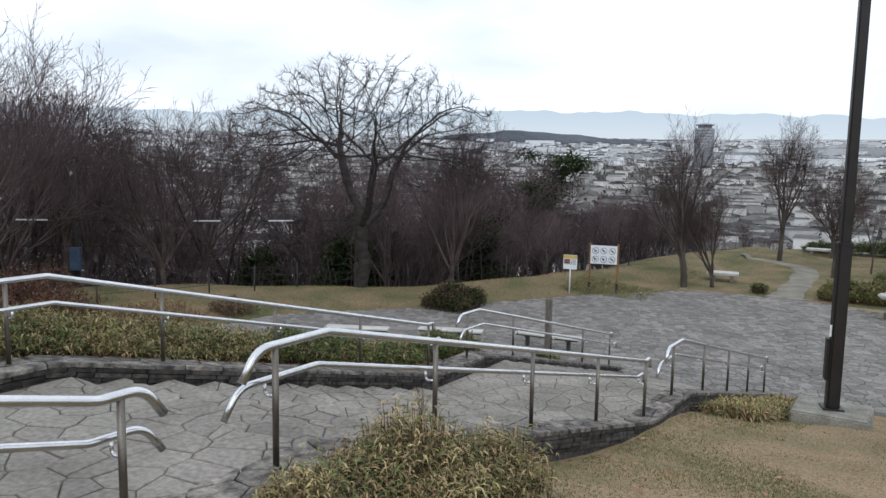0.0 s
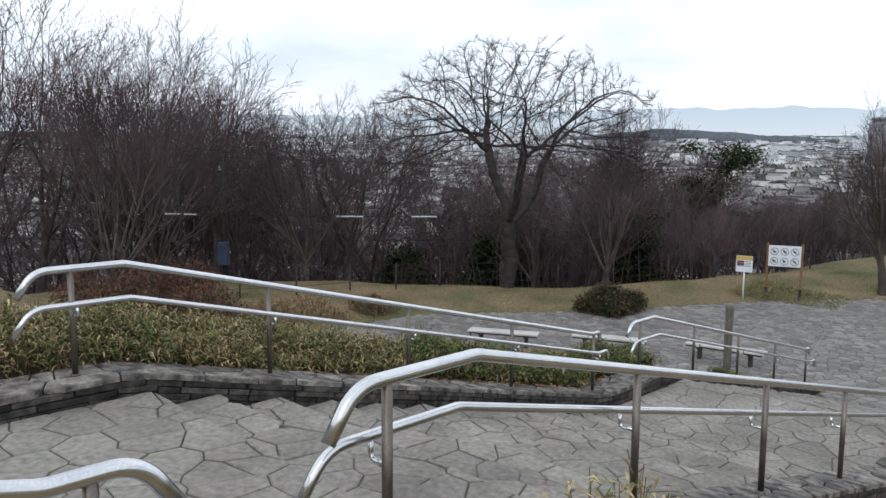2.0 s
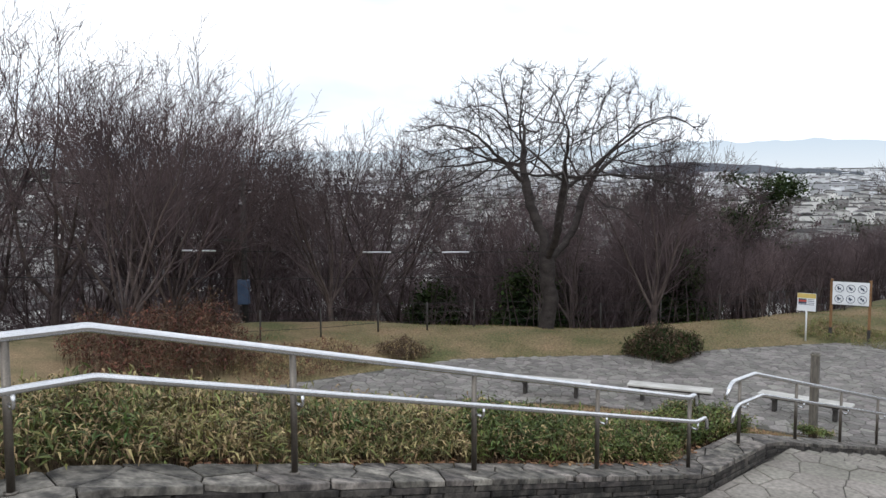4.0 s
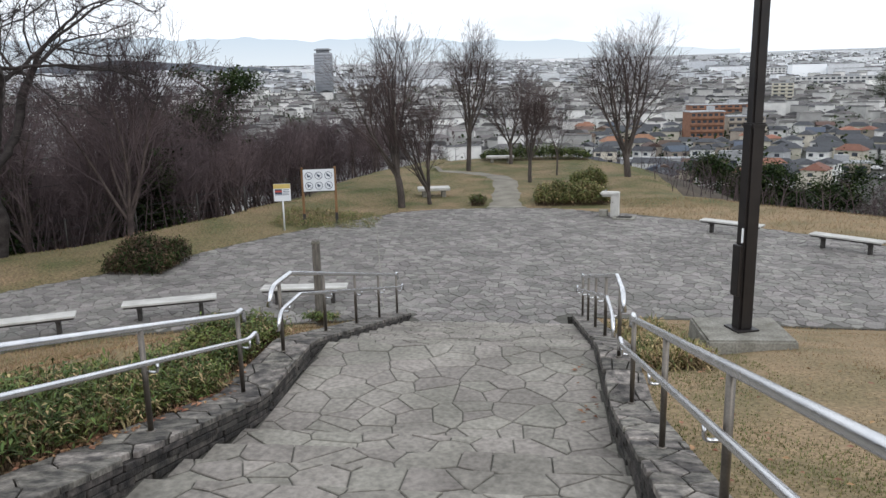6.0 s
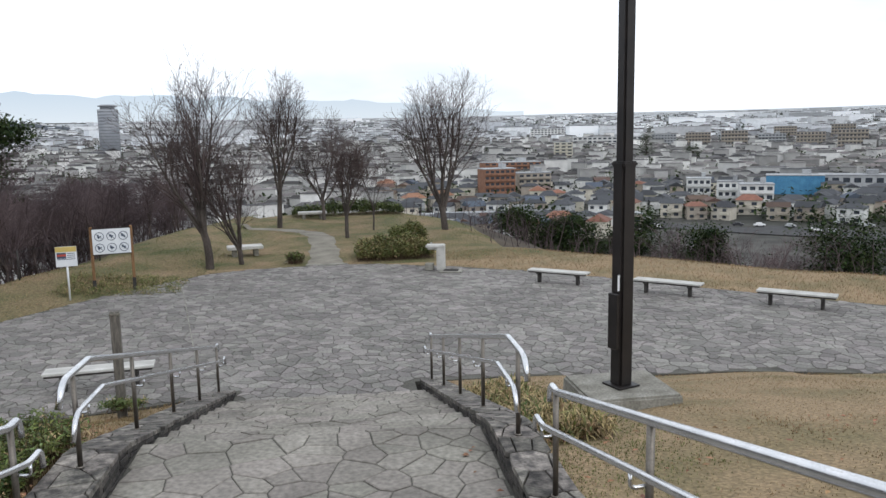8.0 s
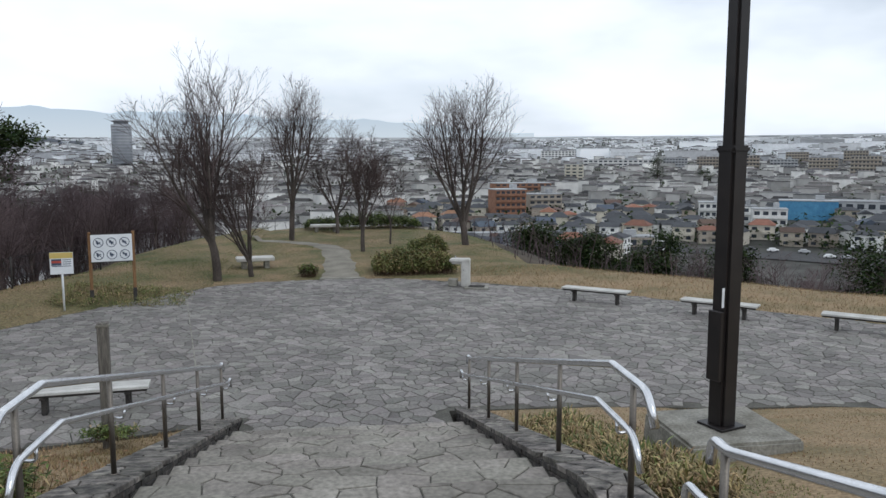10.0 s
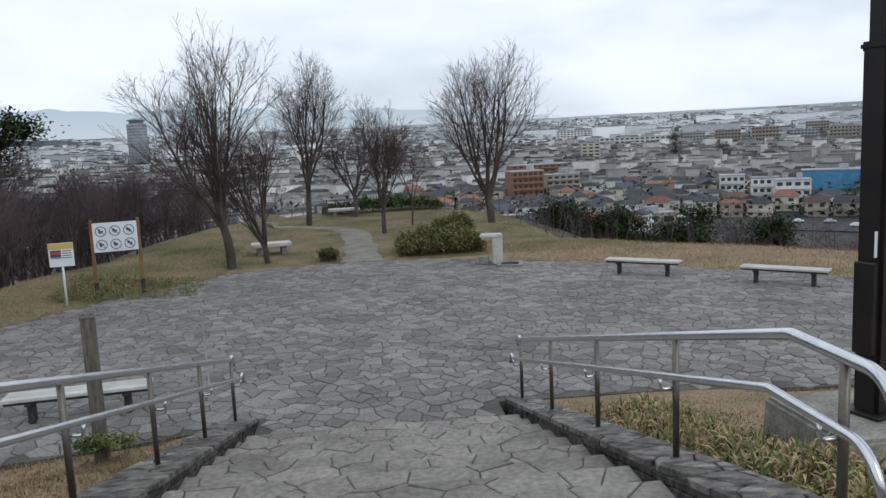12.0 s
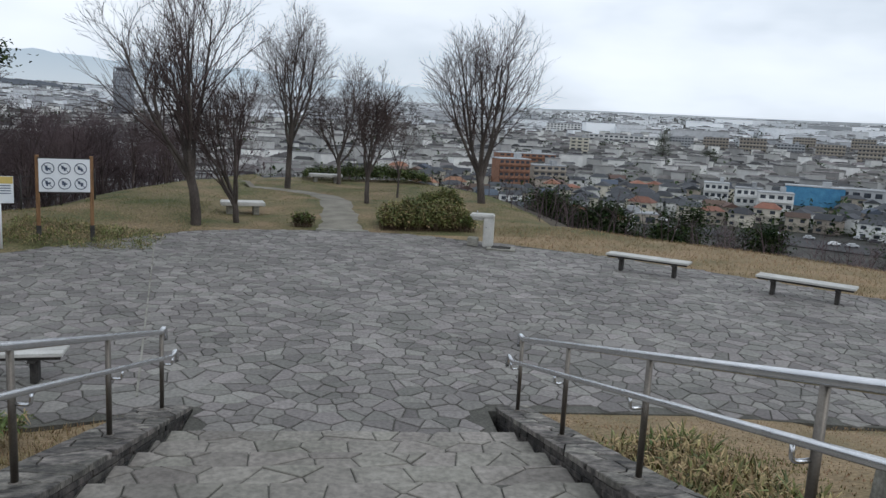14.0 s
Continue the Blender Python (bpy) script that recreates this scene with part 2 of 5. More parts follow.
# haze painted as emission: mountains paler at the foot, plain paler at the top
M_MOUNT = glow("hazy_mountain_glow", (0.78, 0.86, 0.92), (0.66, 0.77, 0.87), 110, 260)
M_HAZE = glow("hazy_plain_glow", (0.40, 0.43, 0.46), (0.62, 0.67, 0.72), 90, 135)


# ---- mesh helpers ----
def mesh_ob(name, verts, faces, material, parent=None, label="", smooth=False):
    me = bpy.data.meshes.new(name)
    me.from_pydata([tuple(v) for v in verts], [], faces)
    me.materials.append(material)
    if smooth:
        me.polygons.foreach_set("use_smooth", [True] * len(me.polygons))
    me.update()
    ob = new(name, me)
    if parent is not None:
        ob.parent = parent
    if label:
        ob["label"] = label
    return ob


def part(name, bm, material, parent, label=""):
    me = bpy.data.meshes.new(name)
    bm.to_mesh(me)
    bm.free()
    me.materials.append(material)
    ob = new(name, me)
    if parent is not None:
        ob.parent = parent
    if label:
        ob["label"] = label
    return ob


def box(sx, sy, sz, m=None, bevel=0.0, seg=1):
    bm = bmesh.new()
    bmesh.ops.create_cube(bm, size=1.0)
    bmesh.ops.scale(bm, vec=(sx, sy, sz), verts=bm.verts)
    if bevel:
        bmesh.ops.bevel(bm, geom=bm.edges[:], offset=bevel, segments=seg, affect="EDGES")
    if m is not None:
        bmesh.ops.transform(bm, matrix=m, verts=bm.verts)
    return bm


def rod(r1, r2, h, m=None, sides=14):
    bm = bmesh.new()
    bmesh.ops.create_cone(bm, cap_ends=True, segments=sides, radius1=r1, radius2=r2, depth=h)
    bmesh.ops.translate(bm, vec=(0, 0, h / 2), verts=bm.verts)
    if m is not None:
        bmesh.ops.transform(bm, matrix=m, verts=bm.verts)
    for f in bm.faces:
        f.smooth = len(f.verts) == 4
    return bm


def joined(*parts):
    out = bmesh.new()
    for b in parts:
        me = bpy.data.meshes.new("tmp")
        b.to_mesh(me)
        b.free()
        out.from_mesh(me)
        bpy.data.meshes.remove(me)
    return out


def tube_data(points, radii, sides, verts, faces, cap=False):
    pts = [Vector(p) for p in points]
    base = len(verts)
    n = len(pts)
    prev = None
    for i, p in enumerate(pts):
        d = (pts[min(i + 1, n - 1)] - pts[max(i - 1, 0)])
        d = d.normalized() if d.length > 1e-9 else Vector((0, 0, 1))
        if prev is None:
            ref = Vector((1, 0, 0)) if abs(d.x) < 0.8 else Vector((0, 1, 0))
            a = d.cross(ref).normalized()
        else:
            a = (prev - d * prev.dot(d)).normalized()
        prev = a
        b = d.cross(a)
        for k in range(sides):
            w = 2 * math.pi * k / sides
            verts.append(p + (a * math.cos(w) + b * math.sin(w)) * radii[i])
    for i in range(n - 1):
        for k in range(sides):
            k2 = (k + 1) % sides
            faces.append((base + i * sides + k, base + i * sides + k2, base + (i + 1) * sides + k2, base + (i + 1) * sides + k))
    if cap:
        faces.append(tuple(base + k for k in range(sides))[::-1])
        faces.append(tuple(base + (n - 1) * sides + k for k in range(sides)))


def tube(name, points, r, material, parent, sides=12, label=""):
    v, f = [], []
    tube_data(points, [r] * len(points), sides, v, f, True)
    return mesh_ob(name, v, f, material, parent, label, True)


def rounded(points, r, n=5, sharp=()):
    """A polyline with its inner corners rounded; the corners named in sharp only slightly."""
    pts = [Vector(p) for p in points]
    out = [pts[0]]
    for i in range(1, len(pts) - 1):
        a, b, c = pts[i - 1], pts[i], pts[i + 1]
        k = min(0.03 if i in sharp else r, (a - b).length * 0.45, (c - b).length * 0.45)
        p, q = b + (a - b).normalized() * k, b + (c - b).normalized() * k
        for j in range(n + 1):
            t = j / n
            out.append(p * (1 - t) ** 2 + b * 2 * t * (1 - t) + q * t * t)
    out.append(pts[-1])
    return out


def empty(name, m, label, category, group="", kind=""):
    ob = new(name)
    ob.matrix_basis = m
    return tagged(ob, label, category, group, kind)


def interp(y, table):
    for (a, za), (b, zb) in zip(table, table[1:]):
        if y <= a and y >= b:
            return za + (zb - za) * (a - y) / (a - b)
    return table[0][1] if y > table[0][0] else table[-1][1]


def seg_dist(px, py, poly):
    """Signed distance of arrays of points to a polygon, positive outside."""
    best = np.full(px.shape, 1e9)
    inside = np.zeros(px.shape, bool)
    for (x0, y0), (x1, y1) in zip(poly, poly[1:] + poly[:1]):
        dx, dy = x1 - x0, y1 - y0
        t = np.clip(((px - x0) * dx + (py - y0) * dy) / (dx * dx + dy * dy), 0, 1)
        best = np.minimum(best, np.hypot(px - x0 - t * dx, py - y0 - t * dy))
        if dy != 0:
            inside ^= ((y0 > py) != (y1 > py)) & (px < (x1 - x0) * (py - y0) / dy + x0)
    return np.where(inside, -best, best)


# ---- plan ----
XL, XR = -2.0, 1.8                     # lines of the handrail posts
COPE = [(0.40, 0.0), (-6.5, 1.78), (-8.15, 1.78), (-14.7, 3.42), (-16.6, 3.42), (-23.0, 5.10)]
LAND1, LAND2 = 1.56, 3.25
COPE_L, COPE_R = (-2.26, -1.76), (1.60, 2.01)   # edges of the copings
PAVE = [(1.5, -0.77), (1.5, 0.32), (3.9, 0.25), (6.0, -0.1), (7.7, -0.2), (10.5, -0.9), (16, -3.0), (24, -8), (28, -5), (18, 1.0), (13.4, 4.9), (10.7, 7.4),
        (8.35, 9.75), (6.3, 11.4), (4.2, 12.75), (1.2, 14.1), (-1.4, 14.1), (-3.0, 13.8), (-4.3, 13.25), (-5.9, 11.35), (-7.25, 9.3), (-8.35, 7.4), (-9.25, 5.6),
        (-10.6, 3.4), (-12.6, 0.9), (-13.6, -0.6), (-14.2, -3.9), (-14.8, -7.3), (-16.5, -10.5), (-17.5, -9.8), (-15.6, -8.2), (-13.6, -6.6), (-11.9, -5.1), (-9.6, -3.1),
        (-8.1, -1.8), (-5.6, -0.75), (-3.6, -0.35), (-2.2, 0.1), (-1.9, 0.3)]
PAVE = PAVE[:28] + [(-16.2, -9.0), (-13.6, -6.4), (-11.9, -4.95), (-9.6, -2.95), (-8.1, -1.7), (-5.6, -0.75), (-3.6, -0.35), (-2.2, 0.1), (-1.74, 0.3), (-1.74, -0.77)]
HILL = [(-24, -40), (-24, -8), (-22.6, -5), (-21.3, -2.7), (-19.9, -0.8), (-17.1, 1.3), (-14.0, 3.7), (-12.0, 5.5), (-10.7, 7.9), (-9.1, 12.3), (-7.8, 16), (-7.0, 24),
        (-4.8, 30), (-2, 33), (2.5, 33), (5.2, 28), (5.4, 20), (5.2, 17), (7.3, 15.3), (10.4, 12.4), (13, 10), (15, 8.2), (20, 3.8), (29, -4), (42, -14), (60, -40)]
CITY_Z = -33.0


def ground_z(x, y):
    x, y = np.asarray(x, float), np.asarray(y, float)
    sp, sh = seg_dist(x, y, PAVE), seg_dist(x, y, HILL)
    c = np.interp(-y, [-p[0] for p in COPE], [p[1] for p in COPE])
    out = np.maximum(sp, 0)
    run, rise = [-p[0] for p in COPE], [p[1] for p in COPE]
    right = np.minimum((np.interp(out - 1.4, run, rise) + np.interp(out - 0.3, run, rise) + np.interp(out + 0.8, run, rise)) / 3 - 0.025, 0.25 * out)
    left = np.minimum(c - 0.07, (0.30 - 0.034 * np.clip(-x - 3.6, 0, 5)) * out)
    left = np.where(x < -5, np.minimum(left, 1.9 + 0.0 * x), left)
    south = np.where(x > 0, right, left)
    bank = np.where(x < -4.5, 0.10, 0.03) * np.minimum(out, 3.0)
    side = np.clip((-y - 0.3 - np.maximum(0, -x - 3) * 0.42) / 2.0, 0, 1)
    side = np.where(x > 0, np.clip((2.0 - y + 0 * x) / 1.0, 0, 1) * (y < 2.2 - 0.32 * np.maximum(x - 3, 0)), side)
    z = bank * (1 - side) + south * side
    z = np.where(sp > 0, z - 0.03, -0.09)
    stairs = (x > -1.97) & (x < 1.82) & (y < 0.6)
    z = np.where(stairs, np.minimum(z, c - 0.62), z)
    d = np.maximum(sh, 0)
    z = z - 0.52 * d * d / (d + 4.0)
    bumps = 0.05 * np.sin(x * 0.9 + 1.3 * np.sin(y * 0.5)) * np.sin(y * 0.8 + 0.7)
    z = z + np.where((sp > 0.8) & ~stairs, bumps * np.clip(sp - 0.8, 0, 1), 0)
    z = np.where(z < -25, CITY_Z + 8 * np.exp((np.minimum(z, -25) + 25) / 8), z)
    z = z + 0.0333 * np.maximum(0, np.hypot(x, y) - 250)
    return z


def gz(x, y):
    return float(ground_z(np.array([x]), np.array([y]))[0])


def axis(lo, hi, step, far):
    a = list(np.arange(lo, hi + 0.01, step))
    s, v = step, hi
    while v < far:
        s *= 1.22
        v += s
        a.append(v)
    s, v = step, lo
    while v > -far:
        s *= 1.22
        v -= s
        a.insert(0, v)
    return a


# ---- ground ----
gx = sorted(axis(-22, 28, 0.5, 4700) + [-2.06, -1.96, 1.81, 1.90])
gy = axis(-24, 36, 0.5, 4700)
X, Y = np.meshgrid(gx, gy)
Z = ground_z(X, Y)
nx = len(gx)
verts = np.stack([X.ravel(), Y.ravel(), Z.ravel()], 1)
faces = [(j * nx + i, j * nx + i + 1, (j + 1) * nx + i + 1, (j + 1) * nx + i) for j in range(len(gy) - 1) for i in range(nx - 1)]
ground = mesh_ob("ground", verts.tolist(), faces, M_LAWN, None, "", True)
ground.data.materials.append(M_SOIL)
ground.data.materials.append(M_CITY)
ground.data.materials.append(M_BANK)
cx, cy = X[:-1, :-1].ravel() + 0.25, Y[:-1, :-1].ravel() + 0.25
sh = seg_dist(cx, cy, HILL)
zc = ground_z(cx, cy)
ground.data.polygons.foreach_set("material_index", np.where((zc < -20) | (np.hypot(cx, cy) > 240), 2, np.where(sh > 1.5, 1, np.where((cy > 14) | ((cx < -4.5) & (cy > -0.45 + 0.5 * (cx + 4.5))), 3, 0))).astype(np.int32))
tagged(ground, "dry winter grass hilltop sloping down to the town", "ground", kind="structure")


# ---- irregular flagstones ----
def clip_poly(poly, ax, ay, c):
    """Keep the part of a polygon where ax*x + ay*y <= c."""
    out = []
    for (x0, y0), (x1, y1) in zip(poly, poly[1:] + poly[:1]):
        d0, d1 = ax * x0 + ay * y0 - c, ax * x1 + ay * y1 - c
        if d0 <= 0:
            out.append((x0, y0))
        if (d0 < 0 < d1) or (d1 < 0 < d0):
            t = d0 / (d0 - d1)
            out.append((x0 + t * (x1 - x0), y0 + t * (y1 - y0)))
    return out


def flagstones(x0, y0, x1, y1, size, gap, rng, keep=None, jitter=0.42, sx=1.0):
    """Irregular polygons that fill a rectangle, with joints between them."""
    w, h = size * sx, size / sx
    nx_, ny_ = max(1, round((x1 - x0) / w)), max(1, round((y1 - y0) / h))
    w, h = (x1 - x0) / nx_, (y1 - y0) / ny_
    pts = {}
    for j in range(-1, ny_ + 1):
        for i in range(-1, nx_ + 1):
            pts[i, j] = (x0 + (i + 0.5 + (0.5 if j % 2 else 0) + rng.uniform(-jitter, jitter)) * w, y0 + (j + 0.5 + rng.uniform(-jitter, jitter)) * h)
    for i, j in [k for k in pts]:
        if rng.random() < 0.2 and 0 <= i < nx_ and 0 <= j < ny_:
            del pts[i, j]
    cells = []
    ok = {}
    if keep is not None:
        ks = list(pts)
        ok = dict(zip(ks, keep(np.array([pts[k][0] for k in ks]), np.array([pts[k][1] for k in ks]))))
    for (i, j), (px, py) in pts.items():
        if not ok.get((i, j), True):
            continue
        poly = [(px - 3 * w, py - 3 * h), (px + 3 * w, py - 3 * h), (px + 3 * w, py + 3 * h), (px - 3 * w, py + 3 * h)]
        for dj in (-2, -1, 0, 1, 2):
            for di in (-3, -2, -1, 0, 1, 2, 3):
                q = pts.get((i + di, j + dj))
                if q is None or (di == 0 and dj == 0):
                    continue
                ax, ay = q[0] - px, q[1] - py
                ln = math.hypot(ax, ay)
                if ln < 1e-6:
                    continue
                ax, ay = ax / ln, ay / ln
                poly = clip_poly(poly, ax, ay, ax * px + ay * py + ln / 2 - gap / 2)
                if len(poly) < 3:
                    break
            if len(poly) < 3:
                break
        for ax, ay, c in ((1, 0, x1), (-1, 0, -x0), (0, 1, y1), (0, -1, -y0)):
            if len(poly) >= 3:
                poly = clip_poly(poly, ax, ay, c - gap / 3)
        if len(poly) >= 3:
            area = 0.5 * abs(sum(a[0] * b[1] - b[0] * a[1] for a, b in zip(poly, poly[1:] + poly[:1])))
            if area > 0.006:
                cells.append(poly)
    return cells


def stone_geometry(poly, depth, top, verts, faces, lift, inset=0.012):
    """Adds one bevelled stone; lift(x, y) gives the height of its bed."""
    n = len(poly)
    mx, my = sum(p[0] for p in poly) / n, sum(p[1] for p in poly) / n
    b = len(verts)
    for k, dz in ((0.0, -depth), (0.0, top - 0.006), (inset, top)):
        for x, y in poly:
            ln = math.hypot(mx - x, my - y) + 1e-6
            f = min(k / ln, 0.4)
            X_, Y_ = x + (mx - x) * f, y + (my - y) * f
            verts.append((X_, Y_, lift(X_, Y_) + dz))
    for r in (0, 1):
        for i in range(n):
            j = (i + 1) % n
            faces.append((b + r * n + i, b + r * n + j, b + (r + 1) * n + j, b + (r + 1) * n + i))
    faces.append(tuple(b + 2 * n + i for i in range(n)))


def stone_object(name, poly, depth, top, material, parent, lift):
    if sum(a[0] * b[1] - b[0] * a[1] for a, b in zip(poly, poly[1:] + poly[:1])) < 0:
        poly = poly[::-1]
    v, f = [], []
    stone_geometry(poly, depth, top, v, f, lift)
    return mesh_ob(name, v, f, material, parent)


# ---- stairs: bodies ----
rng = random.Random(4)
XA, XB = COPE_L[1] + 0.005, COPE_R[0] - 0.005


def stair_levels(y_first, tread, z0, z1, count):
    rise = (z1 - z0) / count
    return [(y_first - i * tread, z0 + i * rise, z0 + (i + 1) * rise) for i in range(count)]


LOWER = stair_levels(-0.70, 0.585, 0.0, LAND1, 10)
UPPER = stair_levels(-8.80, 0.58, LAND1, LAND2, 11)
TOP = stair_levels(-16.9, 0.585, LAND2, LAND2 + 8 * 0.155, 8)


def stair_body(name, levels, y_back, label):
    """A solid flight of steps and the landing behind it."""
    prof = [(levels[0][0], levels[0][1] - 0.5), (levels[0][0], levels[0][1])]
    for y, za, zb in levels:
        prof += [(y, zb)] if prof[-1] == (y, za) else [(y, za), (y, zb)]
    prof += [(y_back, levels[-1][2]), (y_back, levels[0][1] - 0.5)]
    v = [(XA - 0.06, y, z - 0.012) for y, z in prof] + [(XB + 0.06, y, z - 0.012) for y, z in prof]
    n = len(prof)
    f = [tuple(range(n)), tuple(range(2 * n - 1, n - 1, -1))] + [(i, i + n, (i + 1) % n + n, (i + 1) % n) for i in range(n)]
    ob = mesh_ob(name, v, f, M_MORTAR)
    return tagged(ob, label, "stairs", kind="structure")


stairs_lower = stair_body("stairs_1", LOWER, -8.80, "broad grey flagstone steps with dark joints and a landing")
stairs_upper = stair_body("stairs_2", UPPER, -16.9, "grey irregular flagstone steps rising to a flat landing")
stairs_top = stair_body("stairs_3", TOP, -24.0, "grey flagstone steps above the landing")


# ---- stairs: side walls ----
def cope_z(y):
    return interp(y, COPE)


def side_wall(name, edges_x, y_end, label):
    xc, half = sum(edges_x) / 2, (edges_x[1] - edges_x[0]) / 2 - 0.03
    ys = [y_end] + [y for y, z in COPE if y < y_end - 0.05 and y > -23] + [-23.0]
    v, f = [], []
    for y in ys:
        z = cope_z(y)
        for x, zz in ((xc - half, z - 1.0), (xc - half, z - 0.05), (xc + half, z - 0.05), (xc + half, z - 1.0)):
            v.append((x, y, zz))
    for i in range(len(ys) - 1):
        a, b = 4 * i, 4 * i + 4
        for k in range(3):
            f.append((a + k, a + k + 1, b + k + 1, b + k))
    f += [(3, 2, 1, 0), tuple(4 * (len(ys) - 1) + k for k in range(4))]
    ob = mesh_ob(name, v, f, M_SLATE)
    return tagged(ob, label, "wall", kind="structure")


wall_left = side_wall("wall_left", COPE_L, 0.32, "low dark slate stair wall with flat stone coping")
wall_right = side_wall("wall_right", COPE_R, 0.45, "low dark slate stair wall with mottled stone coping")

# ---- plaza ----
pv = [(x, y, -0.014) for x, y in PAVE] + [(x, y, -0.3) for x, y in PAVE]
n = len(PAVE)
pavement = mesh_ob("pavement", pv, [tuple(range(n))] + [(i + n, (i + 1) % n + n, (i + 1) % n, i) for i in range(n)], M_MORTAR)
tagged(pavement, "wide plaza of blue-grey crazy paving flagstones", "pavement", kind="structure")
# footpath that leaves the far side of the plaza
pp = [(-0.4, 14.1, 0.62), (-0.45, 16.0, 0.58), (-0.55, 18.5, 0.55), (-0.75, 21.5, 0.55), (-1.3, 23.8, 0.52), (-2.4, 25.0, 0.5), (-3.6, 25.6, 0.45), (-5.0, 26.0, 0.4)]
pp = [tuple(a[k] + (b[k] - a[k]) * q / 6 for k in range(3)) for a, b in zip(pp, pp[1:]) for q in range(6)]
pv, pf = [], []
for i, (x, y, w) in enumerate(pp):
    a, b = pp[max(i - 1, 0)], pp[min(i + 1, len(pp) - 1)]
    d = Vector((b[0] - a[0], b[1] - a[1])).normalized()
    w *= 1 + 0.10 * math.sin(i * 0.9) + 0.07 * math.sin(i * 2.3)
    for s in (-1, -0.33, 0.33, 1):
        qx, qy = x + d.y * w * s, y - d.x * w * s
        pv.append((qx, qy, gz(qx, qy) + (0.032 if abs(s) < 0.5 else 0.01)))
    if i:
        pf += [(4 * i - 4 + k, 4 * i - 3 + k, 4 * i + 1 + k, 4 * i + k) for k in range(3)]
tagged(mesh_ob("pavement_path", pv, pf, M_GRAVEL, None, "", True), "pale trodden gravel footpath across the grass", "path", kind="structure")
tagged(part("trim", box(1.5, 0.14, 0.1, pose(-0.35, 14.16, -0.02), 0.01), M_CONC, None), "concrete kerb where the footpath meets the plaza", "kerb", kind="structure")
# straight pale drain joint across the plaza
tagged(part("trim", box(0.028, 10.8, 0.02, pose(-3.62, 5.9, 0.0, 0, 0, 12.8), 0.002), M_CONC, None), "narrow pale joint strip across the paving", "joint", kind="structure")

# ---- mountains and ridges far off ----
def skyline(name, dist, a0, a1, heights, material, label, step=0.6, base=CITY_Z, seed=1, rough=0.16, depth=0.0):
    r = random.Random(seed)
    v, f = [], []
    k = 0
    a = a0
    base += 0.0333 * (dist - 250) - 6
    while a <= a1:
        u = (a - a0) / (a1 - a0) * (len(heights) - 1)
        i = min(int(u), len(heights) - 2)
        t = u - i
        t = t * t * (3 - 2 * t)
        h = heights[i] * (1 - t) + heights[i + 1] * t
        h += h * rough * (noise.noise((a * 0.45, seed, 0)) + 0.5 * noise.noise((a * 1.3, seed, 3)))
        w = radians(a)
        for d, z in ((dist - depth, base), (dist, base + h), (dist + depth + 20, base)):
            v.append((d * math.sin(w), d * math.cos(w), z))
        if k:
            f += [(3 * k - 3, 3 * k, 3 * k + 1, 3 * k - 2), (3 * k - 2, 3 * k + 1, 3 * k + 2, 3 * k - 1)]
        k += 1
        a += step
    return tagged(mesh_ob(name, v, f, material, None, "", True), label, "hills", kind="structure")


skyline("backdrop_mountains", 4600, -110, 14, (120, 130, 140, 135, 120, 145, 165, 150, 120, 40), M_MOUNT, "mountain range on the horizon, glowing pale blue for haze", seed=3)
skyline("backdrop_ridge", 2700, -44, -14, (4, 8, 12, 38, 50, 40, 24, 14, 6), M_WOODS, "dark wooded ridge beyond the town", seed=5, depth=250, rough=0.15)
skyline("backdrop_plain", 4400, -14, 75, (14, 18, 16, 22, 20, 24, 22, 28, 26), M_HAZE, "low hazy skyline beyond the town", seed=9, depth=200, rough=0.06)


# ---- handrails ----
def handrail(xc, inward, ys, lower_end, peak, upper_end, label, climb=False):
    """A double steel handrail on posts; runs up the stairs from lower_end to upper_end with a level piece past the peak."""
    th = empty("handrail", pose(xc, ys[0], cope_z(ys[0])), label, "handrail", "stair handrails")
    inv = th.matrix_basis.inverted()

    def loc(pts):
        return [inv @ Vector(p) for p in pts]

    for h, r, off, over, nm in ((0.83, 0.029, 0.0, 0.0, "top_rail"), (0.575, 0.023, 0.105, 0.06, "lower_rail")):
        x = xc + inward * off
        pts = []
        sharp = (2,) if climb else (3,)
        if lower_end is not None:
            z = cope_z(lower_end) + h
            pts += [(x, lower_end + 0.15 + over, z - 0.125), (x, lower_end + 0.13 + over, z + 0.012), (x, lower_end - 0.02, z)]
        zp = cope_z(peak) + h - (0.055 if climb else 0.0)
        if climb:
            pts = [(x, upper_end + 0.12 + over, zp - 0.17), (x, upper_end + over, zp), (x, peak, zp), (x, -22.5, zp + (-22.5 - peak) * -0.265)]
        else:
            pts += [(x, peak, zp), (x, upper_end - over, zp), (x, upper_end - 0.13 - over, zp - 0.19)]
        tube(nm, rounded(loc(pts), 0.11, 7, sharp), r, M_STEEL, th)
    for y in ys:
        z = cope_z(y)
        if climb:
            top = cope_z(peak) + 0.775 + max(0, (peak - y)) * 0.265
        else:
            top = cope_z(max(y, peak)) + 0.83
        p = tube("post", loc([(xc, y, z - 0.03), (xc, y, top - 0.02)]), 0.0225, M_POST, th, 14)
        tube("bracket", loc(rounded([(xc, y + 0.004, top - 0.345), (xc + inward * 0.105, y + 0.004, top - 0.355), (xc + inward * 0.105, y + 0.004, top - 0.27)], 0.06, 6)), 0.012, M_STEEL, p, 8)
        tube("base_collar", loc([(xc, y, z - 0.004), (xc, y, z + 0.012)]), 0.036, M_POST, p, 14)
    return th


